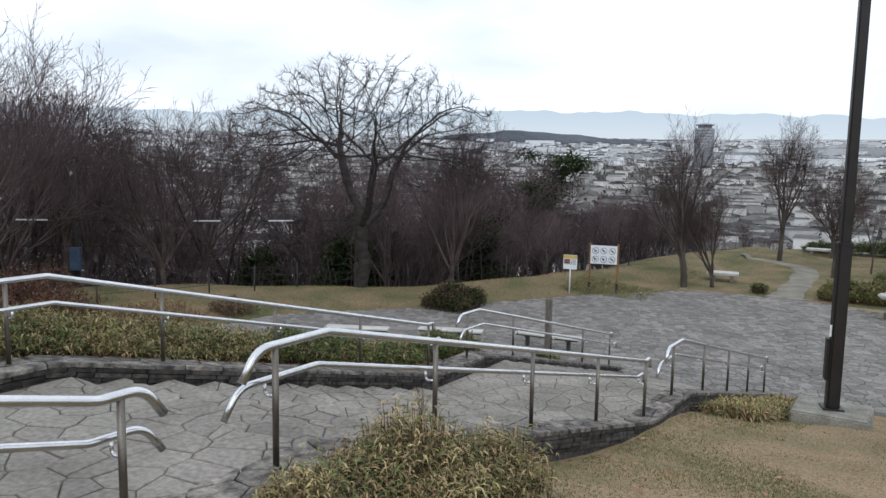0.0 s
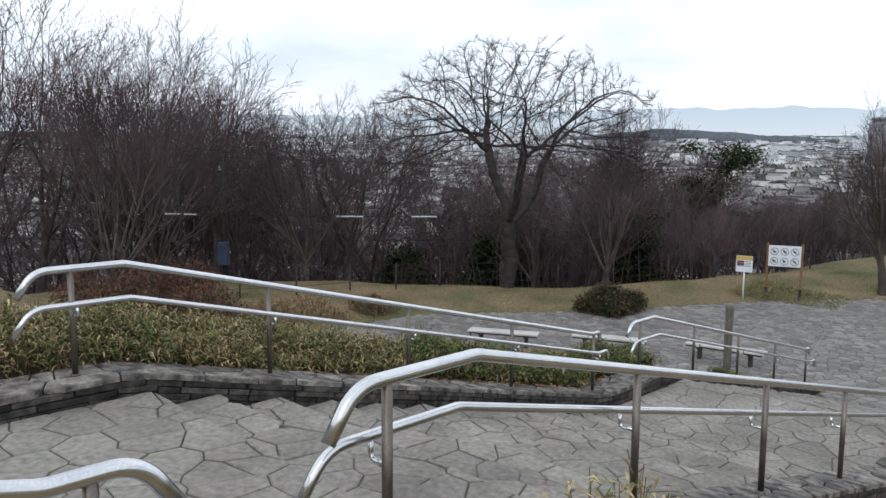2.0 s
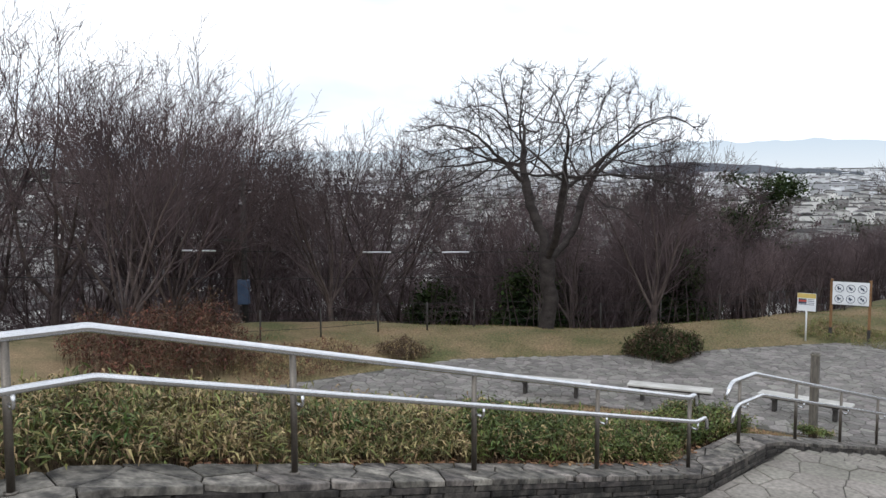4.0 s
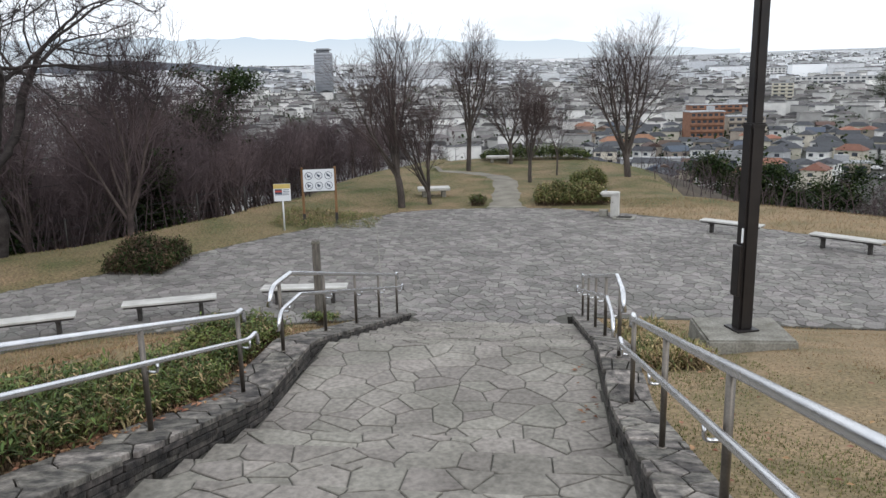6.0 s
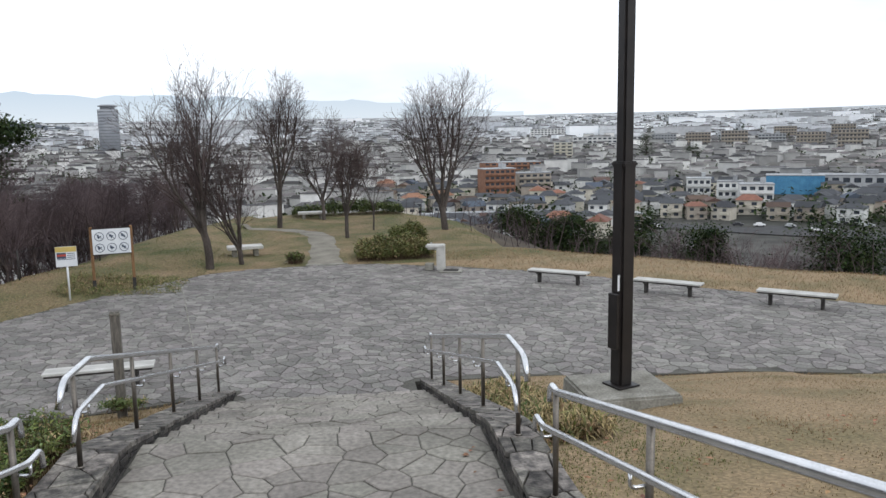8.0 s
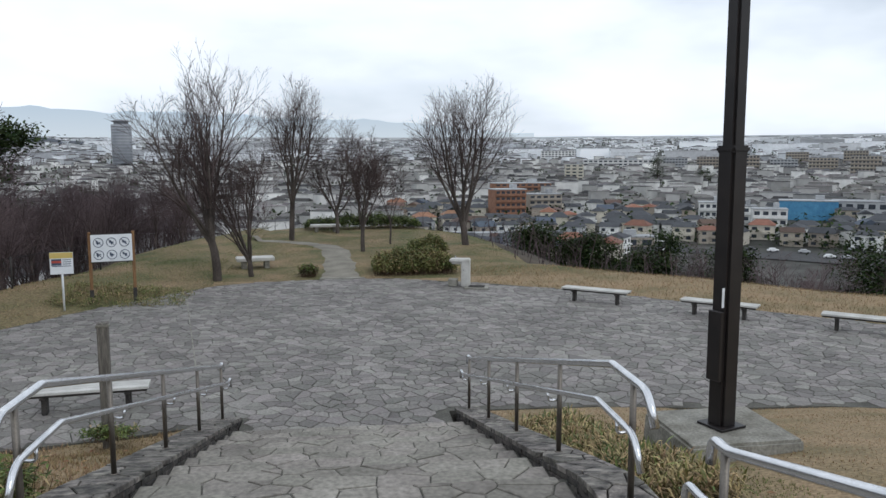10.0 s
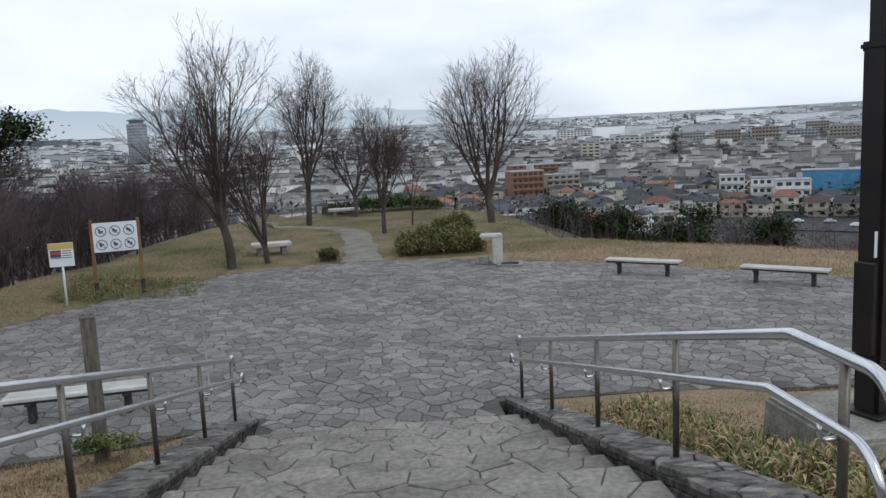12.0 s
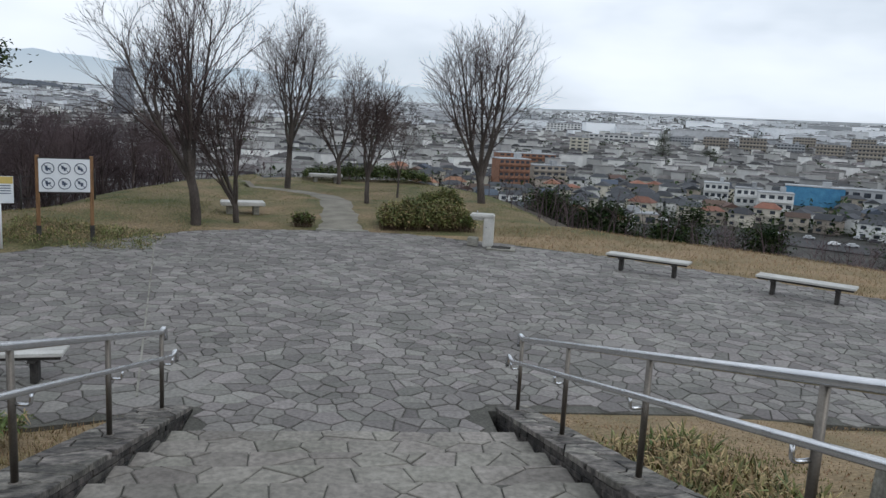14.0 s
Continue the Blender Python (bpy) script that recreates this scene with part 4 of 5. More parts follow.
# ---- leaves ----
def leaf_blades(pts, r, length, width, verts, faces, droop=0.5, up=0.6):
    for p in pts:
        a = r.uniform(0, 2 * math.pi)
        e = r.uniform(-0.2, 1.0) * up
        d = Vector((math.cos(a) * math.cos(e), math.sin(a) * math.cos(e), math.sin(e)))
        s = Vector((-math.sin(a), math.cos(a), r.uniform(-0.5, 0.5))).normalized()
        ln, w = length * r.uniform(0.6, 1.25), width * r.uniform(0.7, 1.2)
        p = Vector(p)
        mid = p + d * ln * 0.5
        tip = p + d * ln + Vector((0, 0, -droop * ln * r.uniform(0.2, 0.8)))
        b = len(verts)
        verts += [p, mid + s * w, tip, mid - s * w]
        faces += [(b, b + 1, b + 2, b + 3)]


def on_bed(r, x, y):
    c = cope_z(y)
    return max(gz(x, y), c - 0.12) if -3.8 < x < 0 and y < 0 else gz(x, y)


def clump_hedge(name, label, x0, x1, y0, y1, height, count, material, material2, seed, share2=0.25, length=0.15, width=0.016, edge=0.5, category="hedge", up=0.9):
    r = random.Random(seed)
    th = empty(name, pose((x0 + x1) / 2, (y0 + y1) / 2, on_bed(r, (x0 + x1) / 2, (y0 + y1) / 2)), label, category)
    inv = th.matrix_basis.inverted()
    a, fa, b, fb, st, fs = [], [], [], [], [], []
    for _ in range(count):
        x, y = r.uniform(x0, x1), r.uniform(y0, y1)
        z = on_bed(r, x, y)
        n = 0.5 + 0.5 * noise.noise((x * 1.6, y * 1.6, seed))
        ex = min((x - x0) / max(0.01, (x1 - x0) * edge), (x1 - x) / max(0.01, (x1 - x0) * edge), (y - y0) / 0.5, (y1 - y) / 0.5, 1.0)
        h = height * (0.42 + 0.9 * n) * (0.45 + 0.55 * math.sqrt(max(ex, 0.0))) * r.uniform(0.75, 1.15)
        top = Vector((x + r.gauss(0, 0.05), y + r.gauss(0, 0.05), z + h))
        if r.random() < 0.4:
            tube_data([inv @ Vector((x, y, z - 0.03)), inv @ top], [0.004, 0.002], 3, st, fs)
        k = r.randint(4, 7)
        pts = [inv @ (Vector((x, y, z)).lerp(top, r.uniform(0.15, 1.0) ** 0.6) + Vector((r.gauss(0, 0.03), r.gauss(0, 0.03), 0))) for _ in range(k)]
        if r.random() < share2:
            leaf_blades(pts, r, length, width, b, fb, 0.9, up)
        else:
            leaf_blades(pts, r, length, width, a, fa, 0.4, up)
    mesh_ob("leaves", a, fa, material, th)
    if b:
        mesh_ob("withered_leaves", b, fb, material2, th)
    if st:
        tagged(mesh_ob("woody_base", st, fs, M_BROWNSHRUB, th), kind="stuff")
    return th


clump_hedge("bamboo_grass_hedge", "low bamboo grass hedge, green with withered yellow blades", -3.75, -2.3, -16.5, -11.2, 0.5, 5200, M_SASA, M_SASADRY, 5, 0.38, 0.11, 0.009, up=1.2)
clump_hedge("bamboo_grass_hedge", "dense green bamboo grass hedge behind the stair wall", -3.35, -2.3, -11.3, -7.7, 0.58, 3600, M_SHRUB, M_SASADRY, 6, 0.2, 0.09, 0.011, up=1.2)
clump_hedge("shrub", "small green shrub at the foot of the handrail", -3.25, -2.35, -7.4, -5.7, 0.5, 1500, M_SHRUB, M_SASADRY, 7, 0.08, 0.075, 0.012, category="shrub")
clump_hedge("bamboo_grass_patch", "yellowing bamboo grass along the stair wall", 2.1, 3.0, -6.2, -1.5, 0.28, 2600, M_SASA, M_SASADRY, 8, 0.68, 0.19, 0.0105, up=1.3)
clump_hedge("bamboo_grass_patch", "yellow-green bamboo grass clump beside the upper handrail", 2.1, 3.05, -15.65, -13.6, 0.66, 3000, M_SASA, M_SASADRY, 9, 0.5, 0.09, 0.007)
clump_hedge("shrub", "green tuft at the foot of the timber post", -3.65, -3.1, -1.2, -0.6, 0.2, 160, M_SHRUB, M_SASADRY, 10, 0.1, 0.1, 0.012, category="shrub")
clump_hedge("clipped_hedge", "low clipped green hedge at the edge of the plaza", 0.75, 3.6, 14.55, 16.1, 0.85, 3000, M_SASA, M_SASADRY, 11, 0.12, 0.09, 0.03, 0.25, up=1.4)
clump_hedge("round_shrub", "dark low rounded shrub beside the paving", -10.5, -8.9, 3.3, 5.2, 0.95, 2200, M_BROWNSHRUB, M_DARKLEAF, 12, 0.55, 0.12, 0.022, category="shrub", up=1.4)
clump_hedge("shrub", "small brown shrub beside the path", -1.75, -1.25, 14.6, 15.1, 0.55, 320, M_SHRUB, M_BROWNSHRUB, 13, 0.4, 0.09, 0.022, category="shrub", up=1.4)
clump_hedge("shrub", "olive shrub on the grass", 2.3, 3.8, 18.6, 20.0, 1.0, 900, M_SASA, M_SHRUB, 14, 0.3, 0.1, 0.03, category="shrub", up=1.4)
clump_hedge("hedge_row", "dark green hedge at the end of the hilltop", -2.6, 3.8, 31.0, 32.6, 0.9, 1700, M_SHRUB, M_DARKLEAF, 16, 0.4, 0.12, 0.035, up=1.4)
clump_hedge("shrub", "russet bare bush at the end of the hedge", -19.6, -15.8, -9.8, -5.6, 1.7, 2200, M_RUSSET, M_BROWNSHRUB, 17, 0.4, 0.14, 0.02, category="shrub", up=1.4)
clump_hedge("shrub", "dry brown tuft round a young tree on the bank", -15.4, -14.2, -2.2, -1.0, 0.5, 420, M_BROWNSHRUB, M_SASADRY, 18, 0.2, 0.12, 0.014, category="shrub", up=1.4)
clump_hedge("scrub", "low dry russet scrub at the edge of the paving", -17.2, -14.5, -6.6, -2.6, 0.4, 1100, M_RUSSET, M_SASADRY, 20, 0.5, 0.12, 0.01, category="scrub", up=1.4)
clump_hedge("weeds", "green weeds round the sign posts", -8.3, -4.7, 9.9, 12.4, 0.2, 900, M_GREENBLADE, M_SASADRY, 19, 0.3, 0.14, 0.01, category="weeds", up=1.4)


# ---- evergreens ----
def evergreen(x, y, h, w, seed, label, layered=False, count=7000, scale=1.0):
    r = random.Random(seed)
    th = empty("evergreen_tree", pose(x, y, gz(x, y) - 0.1) @ Matrix.Scale(scale, 4), label, "tree", "evergreens")
    v, f = [], []
    tube_data([Vector((0, 0, 0)), Vector((0.1, 0, h * 0.5)), Vector((0, 0.1, h * 0.95))], [0.035 * h * 0.5, 0.02 * h * 0.5, 0.02], 7, v, f)
    boughs = []
    for k in range(16 if layered else 34):
        u = r.uniform(0.5, 1.0) if layered else r.uniform(0.12, 1.0)
        a = r.uniform(0, 6.283)
        reach = w * (0.5 if layered else 0.52 * (1.15 - u) + 0.12) * r.uniform(0.6, 1.1)
        c = Vector((math.cos(a) * reach, math.sin(a) * reach, h * u))
        boughs.append((c, w * (0.26 if layered else 0.22) * r.uniform(0.7, 1.3)))
        tube_data([Vector((0, 0, h * max(0.1, u - 0.12))), c], [0.06, 0.02], 4, v, f)
    mesh_ob("trunk", v, f, M_DBARK, th, "", True)
    v, f = [], []
    for _ in range(count):
        c, s = boughs[r.randrange(len(boughs))]
        g = Vector((r.gauss(0, s * 0.62), r.gauss(0, s * 0.62), r.gauss(0, s * (0.25 if layered else 0.45))))
        leaf_blades([c + g], r, 0.26, 0.07, v, f, 0.4, 1.2)
    mesh_ob("crown", v, f, M_DARKLEAF, th)
    return th


LEAFN = 13000
DK = "dark evergreen tree on the slope below the brow"
for i, (az, d, drop, w) in enumerate(((13.2, 58, 0.113, 3.6), (16.4, 60, 0.122, 3.2), (17.8, 62, 0.124, 3.0), (21.6, 58, 0.124, 3.6), (26.4, 56, 0.140, 3.0), (35.4, 48, 0.122, 4.4))):
    x, y, z, h = top_at(az, d, drop - 0.012)
    evergreen(x, y, h, w * 1.3, 200 + i, DK, count=LEAFN)
evergreen(690 * math.sin(radians(22.4)), -12 + 690 * math.cos(radians(22.4)), 9, 5.0, 220, "large dark conifer among the town houses", False, 6000, 2.7)
evergreen(680 * math.sin(radians(25.6)), -12 + 680 * math.cos(radians(25.6)), 5, 7, 221, "broad dark tree among the town houses", False, 6000, 2.4)
evergreen(-16.5, 25.5, 9.0, 3.2, 230, "tall dark pine with layered boughs above the wood", True, 4200)
for i, (x, y, h) in enumerate(((-19, 9, 3.6), (-24, 8, 3.4), (-20.5, 12, 5.6), (-15.5, 15, 4.2))):
    evergreen(x, y, h, h * 0.62, 240 + i, "dark evergreen undergrowth tree in the wood", count=7000)

# ---- fence along the wood ----
line = [(-20.6, -7.5), (-18.9, -4.0), (-17.4, -0.5), (-16.0, 2.6), (-13.6, 6.6), (-10.9, 10.1), (-9.0, 14.0), (-8.2, 17.5)]
fence = empty("wire_fence", pose(line[0][0], line[0][1], gz(*line[0])), "thin dark wire fence along the edge of the wood", "fence")
finv = fence.matrix_basis.inverted()
fp = []
for (x0, y0), (x1, y1) in zip(line, line[1:]):
    for t in (0.0, 0.5):
        fp.append((x0 + (x1 - x0) * t, y0 + (y1 - y0) * t))
fp.append(line[-1])
for x, y in fp:
    z = gz(x, y)
    tube("post", [finv @ Vector((x, y, z - 0.2)), finv @ Vector((x, y, z + 0.95))], 0.028, M_BENCHLEG, fence, 8)
for h in (0.3, 0.6, 0.9):
    tube("wire", [finv @ Vector((x, y, gz(x, y) + h)) for x, y in fp], 0.007, M_CABLE, fence, 4)

# ---- utility pole and cables in the wood ----
ux, uy = -24.6, -1.4
uz = gz(ux, uy)
pole = empty("utility_pole", pose(ux, uy, uz), "slim dark utility pole with a blue-grey box among the trees", "utility pole")
part("pole", rod(0.13, 0.09, 6.0 - uz, pose(0, 0, -0.3)), M_BENCHLEG, pole)
part("box", box(0.42, 0.3, 0.95, pose(0.1, -0.1, 1.0 - uz, 0, 0, 45), 0.02), M_BLUEBOX, pole, "blue-grey equipment box")
part("arm", box(1.1, 0.1, 0.12, pose(-0.3, -0.3, 3.0 - uz, 0, 0, 45), 0.01), M_BENCHLEG, pole)
part("insulator", rod(0.07, 0.05, 0.16, pose(0, -0.1, 4.4 - uz)), M_WHITE, pole)
for z, sag, nm in ((3.2, 0.5, 0), (5.3, 0.4, 1), (2.2, 0.5, 2)):
    pts = []
    for k in range(15):
        u = k / 14
        a, b = Vector((-30, -20, z + 0.7)), Vector((-12.5, 22, z - 0.9))
        p = a.lerp(b, u)
        p.z -= sag * 4 * u * (1 - u)
        pts.append(p)
    cab = tagged(tube("overhead_cable", pts, 0.013, M_CABLE, None, 5), "thin black overhead cable running through the wood", "cable", "overhead cables")
    if nm == 0:
        for u0 in (0.36, 0.50, 0.62):
            a = pts[int(u0 * 14)].lerp(pts[int(u0 * 14) + 1], 0.2)
            b = pts[int(u0 * 14)].lerp(pts[int(u0 * 14) + 1], 0.55)
            tube("cable_sleeve", [a, b], 0.03, M_WHITE, cab, 6, "white cable sleeve")

# ---- grass blades and fallen leaves ----
def grass(name, label, area, count, material, length, seed, keep, dens=None):
    r = random.Random(seed)
    xs = np.array([r.uniform(area[0], area[1]) for _ in range(count)])
    ys = np.array([r.uniform(area[2], area[3]) for _ in range(count)])
    zs = ground_z(xs, ys)
    sp = seg_dist(xs, ys, PAVE)
    v, f = [], []
    for x, y, z, s in zip(xs, ys, zs, sp):
        if s < 0.03 or not keep(x, y):
            continue
        if dens is not None and noise.noise((x * dens, y * dens, seed)) < r.uniform(-0.5, 0.35):
            continue
        for _ in range(2):
            a = r.uniform(0, 6.283)
            ln = length * r.uniform(0.5, 1.4)
            lean = r.uniform(0.2, 1.1)
            dx, dy = math.cos(a), math.sin(a)
            b = len(v)
            w = 0.006
            v += [(x - dy * w, y + dx * w, z - 0.01), (x + dy * w, y - dx * w, z - 0.01), (x + dx * ln * lean, y + dy * ln * lean, z + ln)]
            f.append((b, b + 1, b + 2))
    return tagged(mesh_ob(name, v, f, material), label, "grass", kind="stuff")


beyond_r = lambda x, y: x > 2.06 and not (3.1 < x < 4.5 and -4.8 < y < -3.5)
grass("lawn_grass", "dry straw-coloured winter lawn", (2.0, 11, -16, 0.4), 50000, M_BLADE, 0.013, 51, beyond_r)
grass("green_grass", "patches of green grass in the dry lawn", (2.0, 6.5, -18, -1.0), 80000, M_GREENBLADE, 0.021, 52, lambda x, y: beyond_r(x, y) and x < 3.6 + max(0.0, -9.0 - y), 0.7)
grass("slope_grass", "dry grass slope beside the steps", (-9, -2.3, -11, 0.3), 36000, M_BLADE, 0.045, 53, lambda x, y: x < -2.27)
grass("bank_grass", "rough dry grass on the bank beyond the paving", (-20, -4, -9, 14.5), 34000, M_BLADE, 0.045, 54, lambda x, y: y > -8 + 0 * x, 0.9)
grass("bank_green_grass", "green grass on the bank", (-18, -4, -5, 18), 40000, M_GREENBLADE, 0.03, 55, lambda x, y: True, 0.45)
grass("brow_grass", "long straw-coloured grass along the brow", (4, 22, 2, 16), 34000, M_BLADE, 0.06, 56, lambda x, y: x + y > 12)
grass("hilltop_grass", "mixed winter grass under the trees", (-8, 7, 14.2, 33), 34000, M_GREENBLADE, 0.035, 57, lambda x, y: abs(x + 0.5) > 1.2 or y > 24, 0.4)


def litter(name, label, seed, places):
    r = random.Random(seed)
    v, f = [], []
    for x0, x1, y0, y1, count, zf in places:
        for _ in range(count):
            x, y = r.uniform(x0, x1), r.uniform(y0, y1)
            z = zf(x, y) + 0.008
            s, a, t = r.uniform(0.02, 0.045), r.uniform(0, 6.28), r.uniform(0.0, 0.02)
            c, d = math.cos(a) * s, math.sin(a) * s
            b = len(v)
            v += [(x - c, y - d, z), (x + d * 0.6, y - c * 0.6, z + t), (x + c, y + d, z + 0.005), (x - d * 0.6, y + c * 0.6, z + t)]
            f.append((b, b + 1, b + 2, b + 3))
    return tagged(mesh_ob(name, v, f, M_DEADLEAF), label, "leaves", kind="stuff")


litter("fallen_leaves", "brown fallen leaves under the hedge and in the stair corners", 71, (
    (-2.42, -2.24, -14, -7.2, 260, lambda x, y: max(cope_z(y) - 0.02, gz(x, y))), (-2.25, -2.1, -10.5, -7.6, 60, lambda x, y: cope_z(y)),
    (2.1, 6.0, -14, -6, 160, lambda x, y: gz(x, y) + 0.03), (1.3, 1.52, -8.2, -6.6, 14, lambda x, y: LAND1 + 0.005), (-6, -2.4, -4, -0.8, 70, lambda x, y: gz(x, y) + 0.02)))


# ---- the town ----
def town_z(x, y):
    return CITY_Z + 0.0333 * max(0.0, math.hypot(x, y) - 250.0)


def house(w, d, h, roof_h, wall_m, roof_m, gable, x, y, rot, label, storeys=2):
    th = empty("house", pose(x, y, town_z(x, y) - 0.3, 0, 0, rot), label, "house", "houses of the town")
    part("wall", box(w, d, h, pose(0, 0, h / 2)), wall_m, th)
    e = 0.5
    W, D = w / 2 + e, d / 2 + e
    if gable:
        v = [(-W, -D, h), (W, -D, h), (W, D, h), (-W, D, h), (-W, 0, h + roof_h), (W, 0, h + roof_h)]
    else:
        v = [(-W, -D, h), (W, -D, h), (W, D, h), (-W, D, h), (-W * 0.45, 0, h + roof_h), (W * 0.45, 0, h + roof_h)]
    f = [(0, 1, 5, 4), (2, 3, 4, 5), (1, 2, 5), (3, 0, 4), (3, 2, 1, 0)]
    mesh_ob("roof", v, f, roof_m, th)
    for s in range(storeys):
        z = h * (s + 0.55) / storeys
        for k in (-0.28, 0.22):
            part("window", box(w * 0.2, 0.12, h / storeys * 0.42, pose(k * w, -d / 2 - 0.02, z)), M_GLASS, th)
        part("window", box(0.12, d * 0.2, h / storeys * 0.36, pose(-w / 2 - 0.02, 0.1 * d, z)), M_GLASS, th)
    part("balcony", box(w * 0.45, 0.9, 0.95, pose(0.22 * w, -d / 2 - 0.45, h * 0.5 + 0.1)), wall_m, th)
    return th


def block(name, x, y, w, d, h, rot, storeys, bays, wall_m, label, balcony=True):
    """A flat-roofed building with its storeys and bays."""
    th = empty(name, pose(x, y, town_z(x, y) - 0.5, 0, 0, rot), label, "building")
    part("wall", box(w, d, h, pose(0, 0, h / 2)), wall_m, th)
    part("roof", joined(box(w + 0.5, d + 0.5, 0.5, pose(0, 0, h + 0.25)), box(w * 0.15, d * 0.4, 2.4, pose(w * 0.2, 0, h + 1.6))), M_ROOFS[4], th)
    sh_ = h / storeys
    for s in range(storeys):
        for k in range(bays):
            xx = -w / 2 + w * (k + 0.5) / bays
            part("window", box(w / bays * 0.62, 0.2, sh_ * 0.5, pose(xx, -d / 2 - 0.02, sh_ * (s + 0.55))), M_GLASS, th)
        if balcony:
            part("balcony", box(w * 0.98, 0.9, sh_ * 0.36, pose(0, -d / 2 - 0.5, sh_ * (s + 0.2))), wall_m, th)
    return th


def polar(az, d):
    a = radians(az)
    return d * math.sin(a), -12 + d * math.cos(a)


x, y = polar(11.6, 405)
block("apartment_building", x, y, 17, 11, 16, 10, 5, 6, M_BRICKWALL, "orange-brown five-storey apartment building in the town")
x, y = polar(14.2, 425)
block("apartment_building", x, y, 19, 10, 12, 8, 4, 5, M_WALLS[2], "beige four-storey apartment building beside the brown one")
x, y = polar(11.5, 322)
block("platform_shelter", x, y, 62, 6, 4.0, 4, 1, 8, M_WALLS[3], "long low building with a pale flat roof along the road", False)
x, y = polar(19.5, 312)
block("platform_shelter", x, y, 30, 8, 4.5, -8, 1, 5, M_WALLS[2], "low flat-roofed building along the road", False)
x, y = polar(12.6, 530)
block("apartment_building", x, y, 40, 12, 11, 6, 4, 9, M_BRICKWALL, "long reddish apartment building behind the houses")
x, y = polar(32.3, 431)
block("sheeted_building", x, y, 27, 12, 9.8, -30, 2, 0, M_TARP, "building wrapped in bright blue sheeting", False)
x, y = polar(36.0, 438)
block("warehouse", x, y, 34, 18, 9.5, -32, 2, 7, M_WALLS[3], "grey flat-roofed hall beside the blue sheeting", False)
for az, d, w in ((26.1, 392, 11), (28.2, 376, 11), (29.9, 364, 14)):
    x, y = polar(az, d)
    block("apartment_house", x, y, w, 9, 11.5, -24, 3, 4, M_WALLS[1], "white three-storey apartment house above the road")
x, y = polar(15.3, 1180)
block("office_building", x, y, 50, 18, 16, -12, 5, 10, M_WALLS[1], "large white building beyond the houses", False)
x, y = polar(19.6, 960)
block("office_building", x, y, 82, 20, 11, -16, 3, 14, M_WALLS[1], "long low white building beyond the houses", False)
x, y = polar(16.5, 690)
block("apartment_building", x, y, 16, 12, 17, -14, 6, 3, M_WALLS[0], "pale slim apartment block among houses")
for k, (az, d) in enumerate(((23.6, 900), (25.9, 890), (28.3, 870), (30.7, 860), (33.1, 850), (35.6, 840), (38.4, 830), (31.5, 1060), (35, 1040))):
    x, y = polar(az, d)
    block("apartment_slab", x, y, 26, 10, 15 + 2 * (k % 3), -az, 5, 8, M_WALLS[2 if k % 3 else 3], "grey-beige slab apartment building in a housing estate")
x, y = polar(-15.7, 900)
tw = empty("tower_block", pose(x, y, town_z(x, y), 0, 0, 20), "tall grey octagonal tower block above the trees", "building")
part("shaft", rod(10.3, 10.3, 51, None, 8), M_TOWER, tw)
part("roof_storey", rod(7.5, 7.5, 5, pose(0, 0, 51), 8), M_TOWER, tw)
part("roof_plate", rod(9.8, 9.8, 1.2, pose(0, 0, 54), 8), M_TOWER, tw)
for k in range(15):
    part("window_band", rod(10.4, 10.4, 1.2, pose(0, 0, 3.2 + 3.2 * k), 8), M_TOWERW, tw)

# roads and the rows of houses
def strip(name, pts, w, label):
    v, f = [], []
    for i, (az, d) in enumerate(pts):
        x, y = polar(az, d)
        x2, y2 = polar(az, d + w)
        v += [(x, y, town_z(x, y) + 0.35), (x2, y2, town_z(x2, y2) + 0.35)]
        if i:
            f.append((2 * i - 2, 2 * i, 2 * i + 1, 2 * i - 1))
    tagged(mesh_ob(name, v, f, M_ROAD), label, "road", kind="structure")


strip("road_1", [(6, 318), (12, 312), (18, 308), (24, 300), (30, 292), (36, 288), (44, 285)], 14, "grey asphalt road with parked cars in the town")
strip("road_2", [(30, 305), (34, 300), (38, 296), (44, 292)], 9, "asphalt slip road in the town")
r = random.Random(8)
for paint, tone in zip(M_CARS, ("white", "black", "silver")):
    car = None
    for k in range(8):
        x, y = polar(r.uniform(7, 40), r.choice((309, 300, 316, 322)))
        m = pose(x, y, town_z(x, y) + 0.4, 0, 0, -r.uniform(0, 45))
        if car is None:
            car = empty("car", m, f"small {tone} car parked by the town road", "car", "parked cars")
            part("body", joined(box(4.0, 1.65, 0.7, pose(0, 0, 0.62), 0.15), box(2.2, 1.45, 0.55, pose(-0.2, 0, 1.2), 0.2)), paint, car)
            for sx_ in (-1.25, 1.25):
                for sy_ in (-0.72, 0.92):
                    part("wheel", rod(0.32, 0.32, 0.2, pose(sx_, sy_, 0.32, 90, 0, 0), 10), M_CARS[1], car)
        else:
            copy_thing(car, m)
protos = []
roofs_n = ("dark slate-grey", "brown", "orange", "blue-grey", "pale grey")
walls_n = ("cream", "white", "beige", "grey")
spots = []
d = 332.0
while d < 1150:
    az = -14.0
    while az < 47:
        spots.append((az + r.uniform(-0.5, 0.5), d + r.uniform(-4, 4)))
        az += 13.0 / d * 57.3 * r.uniform(0.85, 1.4)
    d *= 1.036
for k in range(46):
    spots.append((r.uniform(3, 20), r.choice((266, 279, 292)) + r.uniform(-4, 4)))
near = [(polar(az, dd), az) for az, dd in spots if dd < 450 and 3 < az < 42]
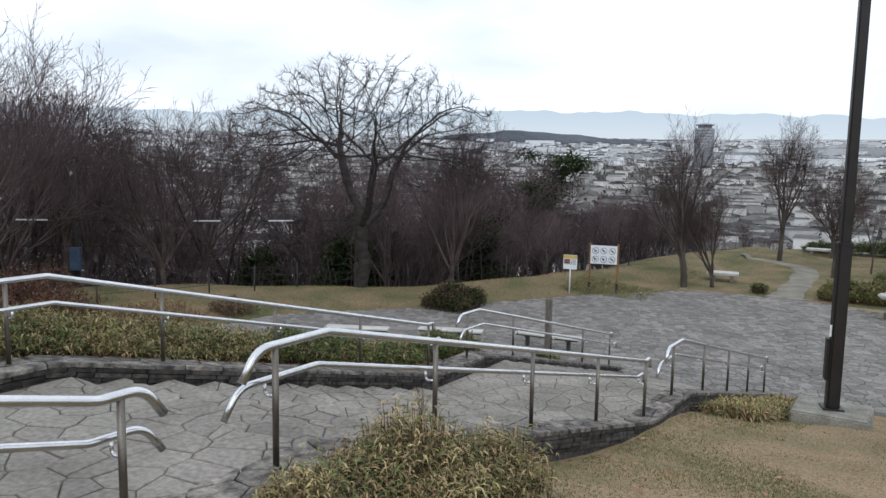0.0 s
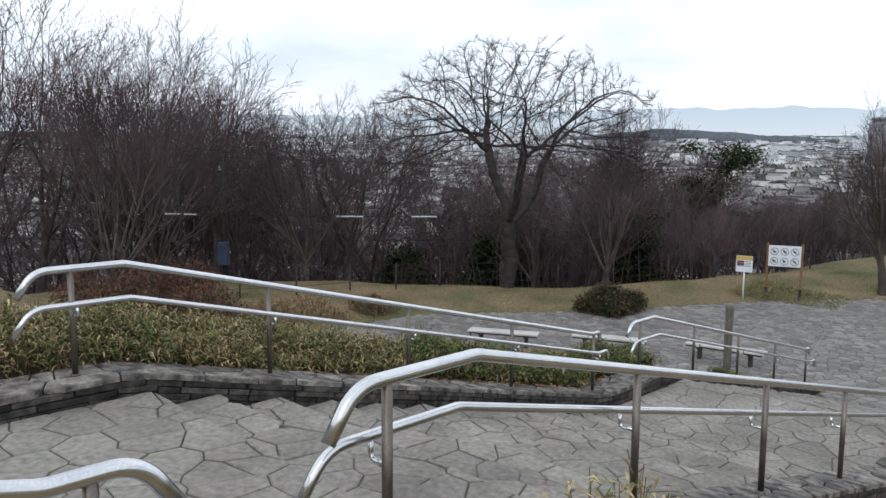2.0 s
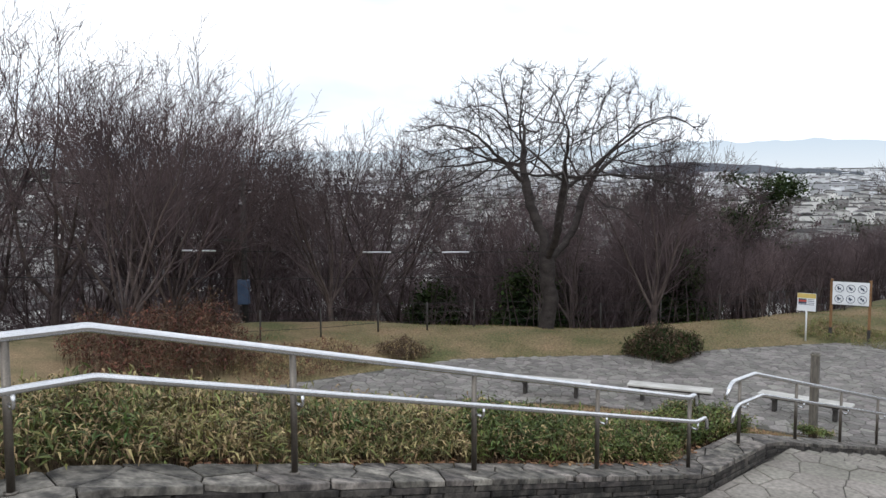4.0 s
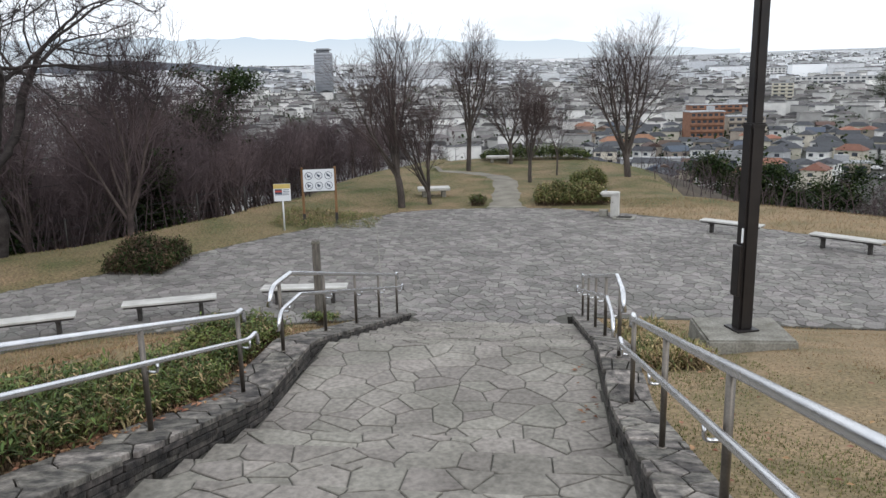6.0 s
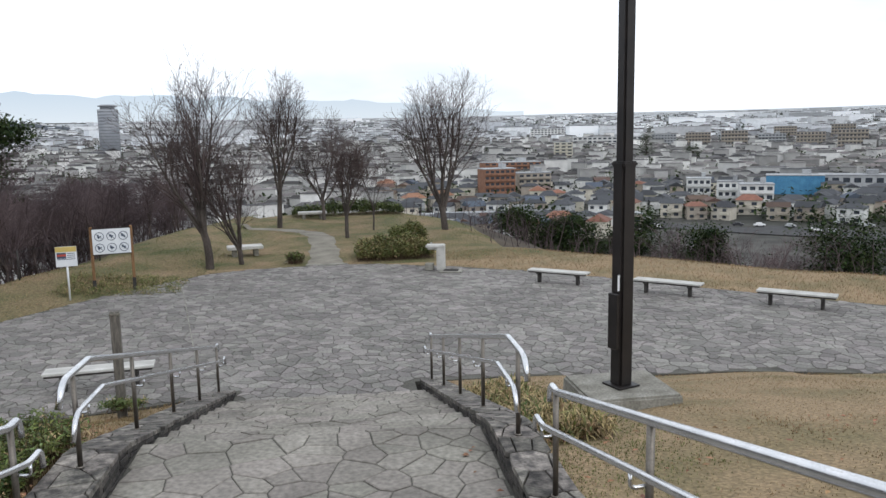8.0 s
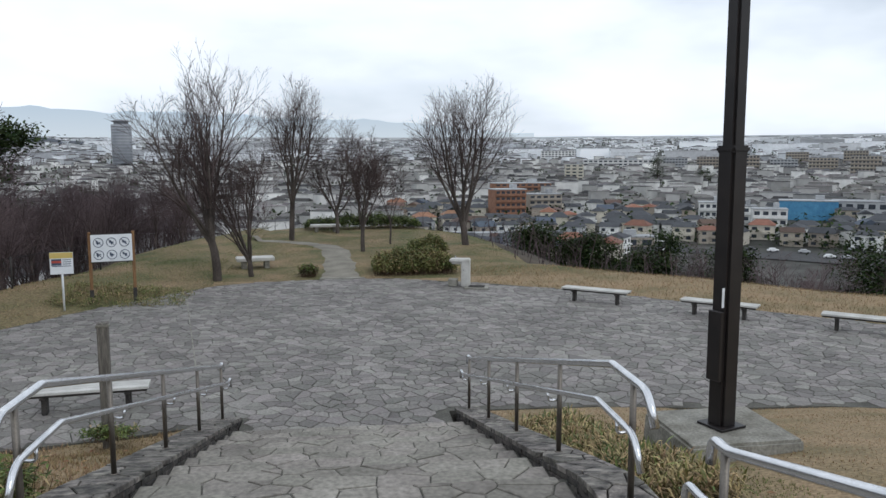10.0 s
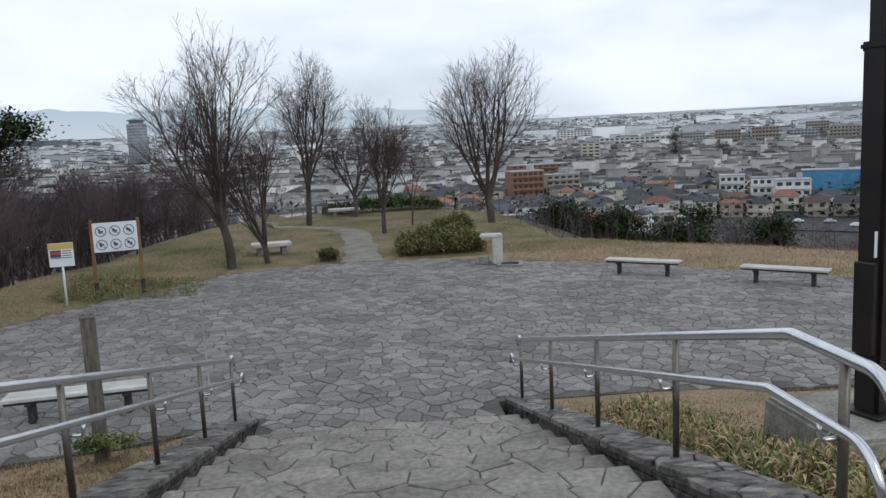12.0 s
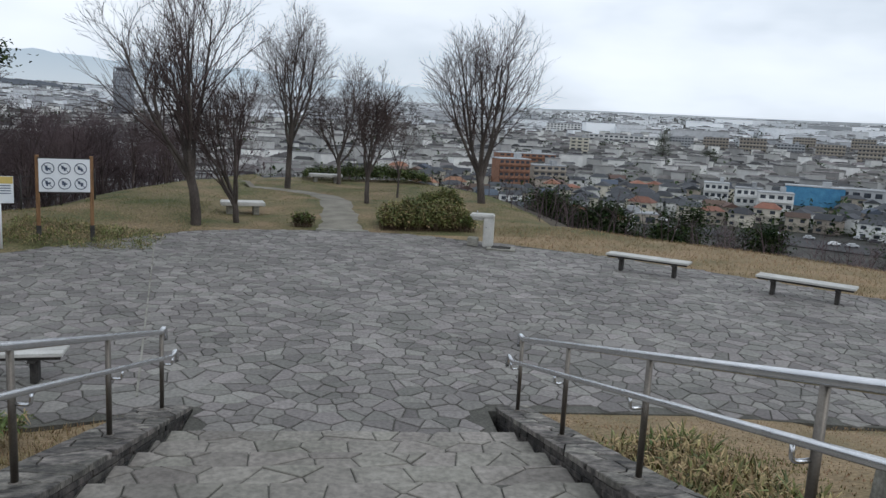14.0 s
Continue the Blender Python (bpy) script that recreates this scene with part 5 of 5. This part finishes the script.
skip = [polar(a, b) for a, b in ((11.6, 405), (14.2, 425), (31.9, 431), (36.0, 438), (25.9, 398), (28.0, 385), (29.6, 372), (31.0, 425), (33.0, 428), (31.2, 412), (32.8, 412), (30.6, 398), (32.0, 396), (33.4, 398), (27.0, 372), (28.6, 366), (25.4, 384), (11.2, 390), (12.4, 390))]
count = 0
for (x, y), az in near:
    if any((x - a) ** 2 + (y - b) ** 2 < 190 for a, b in skip):
        continue
    count += 1
    if len(protos) < 14:
        wi, ri = r.randrange(4), r.choice((0, 0, 0, 0, 1, 1, 2, 3))
        protos.append(house(r.uniform(7, 10.5), r.uniform(6.5, 8.5), r.uniform(5.4, 6.6), r.uniform(1.4, 2.3), M_WALLS[wi], M_ROOFS[ri], r.random() < 0.5, x, y, -az + r.uniform(-25, 25),
                            f"two-storey {walls_n[wi]} town house with a {roofs_n[ri]} roof"))
    elif count < 230:
        copy_thing(r.choice(protos), pose(x, y, town_z(x, y) - 0.3, 0, 0, -az + r.choice((0, 90, 180)) + r.uniform(-20, 20)))
v1, f1, v2, f2 = [], [], [], []


def cheap_house(x, y, w, d, h, rh, rot):
    c, s = math.cos(rot), math.sin(rot)
    z = town_z(x, y) - 0.4

    def at(px, py, pz):
        return (x + px * c - py * s, y + px * s + py * c, z + pz)

    b = len(v1)
    for pz in (0, h):
        v1.extend(at(px, py, pz) for px, py in ((-w, -d), (w, -d), (w, d), (-w, d)))
    f1.extend([(b, b + 1, b + 5, b + 4), (b + 1, b + 2, b + 6, b + 5), (b + 2, b + 3, b + 7, b + 6), (b + 3, b, b + 4, b + 7)])
    b = len(v2)
    k = 0.5 if rh > 1.6 else 0.97
    v2.extend(at(px, py, pz) for px, py, pz in ((-w - .4, -d - .4, h), (w + .4, -d - .4, h), (w + .4, d + .4, h), (-w - .4, d + .4, h), (-w * k, 0, h + rh), (w * k, 0, h + rh)))
    f2.extend([(b, b + 1, b + 5, b + 4), (b + 2, b + 3, b + 4, b + 5), (b + 1, b + 2, b + 5), (b + 3, b, b + 4)])


for az, dd in spots:
    x, y = polar(az, dd)
    if dd < 450 and 3 < az < 42:
        continue
    if r.random() < 0.22:
        cheap_house(x, y, r.uniform(3.5, 8), r.uniform(3.5, 5), r.uniform(7.5, 11), 0.4, radians(-az + r.uniform(-30, 30)))
    else:
        cheap_house(x, y, r.uniform(2.8, 5.2), r.uniform(2.8, 4.4), r.uniform(5, 7), r.uniform(1.0, 2.0), radians(-az + r.uniform(-45, 45)))
for _ in range(1500):
    az, dd = r.uniform(-78, -10), 210 * math.exp(r.uniform(0, 2.2))
    x, y = polar(az, dd)
    cheap_house(x, y, r.uniform(4, 7), r.uniform(4, 6), r.uniform(5, 9), r.uniform(0.3, 2.4), radians(r.uniform(0, 180)))
tagged(mesh_ob("far_houses", v1, f1, M_FARB), "walls of the town houses farther out", "houses", kind="stuff")
v1, f1 = [], []
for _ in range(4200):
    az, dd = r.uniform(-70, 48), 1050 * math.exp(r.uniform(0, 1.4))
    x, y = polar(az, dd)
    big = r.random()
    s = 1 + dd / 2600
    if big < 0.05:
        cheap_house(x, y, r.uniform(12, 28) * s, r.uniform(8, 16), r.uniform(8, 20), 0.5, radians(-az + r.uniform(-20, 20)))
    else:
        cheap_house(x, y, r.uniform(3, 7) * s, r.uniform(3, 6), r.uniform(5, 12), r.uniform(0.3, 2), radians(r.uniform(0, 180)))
tagged(mesh_ob("distant_buildings", v1, f1, M_HAZEB), "pale distant buildings across the plain, tinted for haze", "buildings", kind="stuff")
tagged(mesh_ob("far_house_roofs", v2, f2, M_FARROOF), "roofs of far houses across the plain", "roofs", kind="stuff")
# trees between the houses, far off
v, f, v2_, f2_ = [], [], [], []
for _ in range(5200):
    az, dd = r.uniform(-78, 48), 325 * math.exp(2.3 * r.random() ** 1.4)
    x, y = polar(az, dd)
    z = town_z(x, y)
    s = r.uniform(2.0, 5.0) * (1 + dd / 1500)
    for _ in range(14):
        leaf_blades([(x + r.gauss(0, s * 0.45), y + r.gauss(0, s * 0.45), z + abs(r.gauss(s * 0.5, s * 0.3)))], r, s * 0.5, s * 0.16, v, f, 0.3, 1.2)
for _ in range(3400):
    az, dd = r.uniform(-80, -6), 190 * math.exp(1.9 * r.random() ** 1.2)
    x, y = polar(az, dd)
    s = r.uniform(2.5, 5.0) * (1 + dd / 1500)
    for _ in range(12):
        leaf_blades([(x + r.gauss(0, s * 0.6), y + r.gauss(0, s * 0.6), town_z(x, y) + abs(r.gauss(s * 0.5, s * 0.35)))], r, s * 0.55, s * 0.14, v2_, f2_, 0.2, 1.3)
tagged(mesh_ob("town_woods", v2_, f2_, M_DTWIG), "brown leafless trees massed between the valley houses", "trees", kind="stuff")
tagged(mesh_ob("town_trees", v, f, M_DARKLEAF), "dark trees scattered between the houses", "trees", kind="stuff")


# ---- stones of the stairs, walls and plaza ----
rs = random.Random(91)
for ob, levels, back, nm in ((stairs_lower, LOWER, -8.80, 1), (stairs_upper, UPPER, -16.9, 1), (stairs_top, TOP, -18.5, 0)):
    for i, (y, za, zb) in enumerate(levels):
        y2 = levels[i + 1][0] if i + 1 < len(levels) else back
        if nm == 0 and i > 2:
            break
        last = i + 1 == len(levels)
        if last:
            cells = flagstones(XA, y2, XB, y + 0.026, 0.30, 0.013, rs, jitter=0.46)
        else:
            cells = flagstones(XA, y2 + 0.016, XB, y + 0.026, 0.36, 0.013, rs, jitter=0.42, sx=1.0)
        for poly in cells:
            t = rs.uniform(-0.003, 0.004)
            stone_object("flagstone", poly, 0.05, t, M_STAIR, ob, lambda px, py, z=zb: z)
        x = XA
        while x < XB - 0.05:
            w = min(rs.uniform(0.3, 0.75), XB - x)
            part("riser_stone", box(w - 0.014, 0.03, zb - za - 0.055, pose(x + w / 2, y + rs.uniform(-0.002, 0.004), (za + zb) / 2 - 0.024)), M_STAIR, ob)
            x += w

for ob, (xlo, xhi), y_end in ((wall_left, COPE_L, 0.32), (wall_right, COPE_R, 0.45)):
    xc, half = (xlo + xhi) / 2, (xhi - xlo) / 2 - 0.03
    for poly in flagstones(xlo, -18.0, xhi, y_end + 0.03, 0.29, 0.013, rs, jitter=0.48, sx=0.9):
        stone_object("coping_stone", poly, 0.048, rs.uniform(-0.004, 0.004), M_COPING, ob, lambda px, py: cope_z(py))
    inner = 1 if xc < 0 else -1
    for face, rows, y0, y1 in ((inner, 4, y_end, -17.5), (-inner, 4, -6.0, -14.5)):
        if face == -inner and xc < 0:
            continue
        for row in range(rows):
            y = y0
            while y > y1:
                w = rs.uniform(0.18, 0.62)
                yc = y - w / 2
                slope = (cope_z(y - w) - cope_z(y)) / -w
                m = pose(xc + face * (half + 0.002 + rs.uniform(0, 0.016)), yc, cope_z(yc) - 0.077 - row * 0.053 + rs.uniform(-0.004, 0.004)) @ Matrix.Rotation(math.atan(slope), 4, "X")
                part("facing_stone", box(0.03, w - 0.01, 0.046, m, 0.004), M_SLATE, ob)
                y -= w
    part("end_stone", box(2 * half, 0.04, 0.2, pose(xc, y_end + 0.01, cope_z(y_end) - 0.16)), M_SLATE, ob)

keep = lambda px, py: seg_dist(px, py, PAVE) < -0.04
cells = flagstones(-17, -10, 20, 14.5, 0.215, 0.016, rs, keep, 0.5, 1.15)
edges = np.array([p for c in cells for p in c])
inside = seg_dist(edges[:, 0], edges[:, 1], PAVE) < 0.06
v, f, k, made = [], [], 0, 0
for c in cells:
    good = inside[k:k + len(c)].all()
    k += len(c)
    if not good:
        continue
    if sum(a[0] * b[1] - b[0] * a[1] for a, b in zip(c, c[1:] + c[:1])) < 0:
        c = c[::-1]
    mx, my = sum(p[0] for p in c) / len(c), sum(p[1] for p in c) / len(c)
    if -3.2 < mx < 3.2 and my < 5.5 and made < 300:
        stone_object("flagstone", c, 0.05, rs.uniform(-0.004, 0.006), M_PLAZA_O, pavement, lambda px, py: 0.0)
        made += 1
    else:
        stone_geometry(c, 0.03, rs.uniform(-0.004, 0.006), v, f, lambda px, py: 0.0)
rest = mesh_ob("flagstones", v, f, M_PLAZA, pavement)
tagged(rest, kind="stuff")
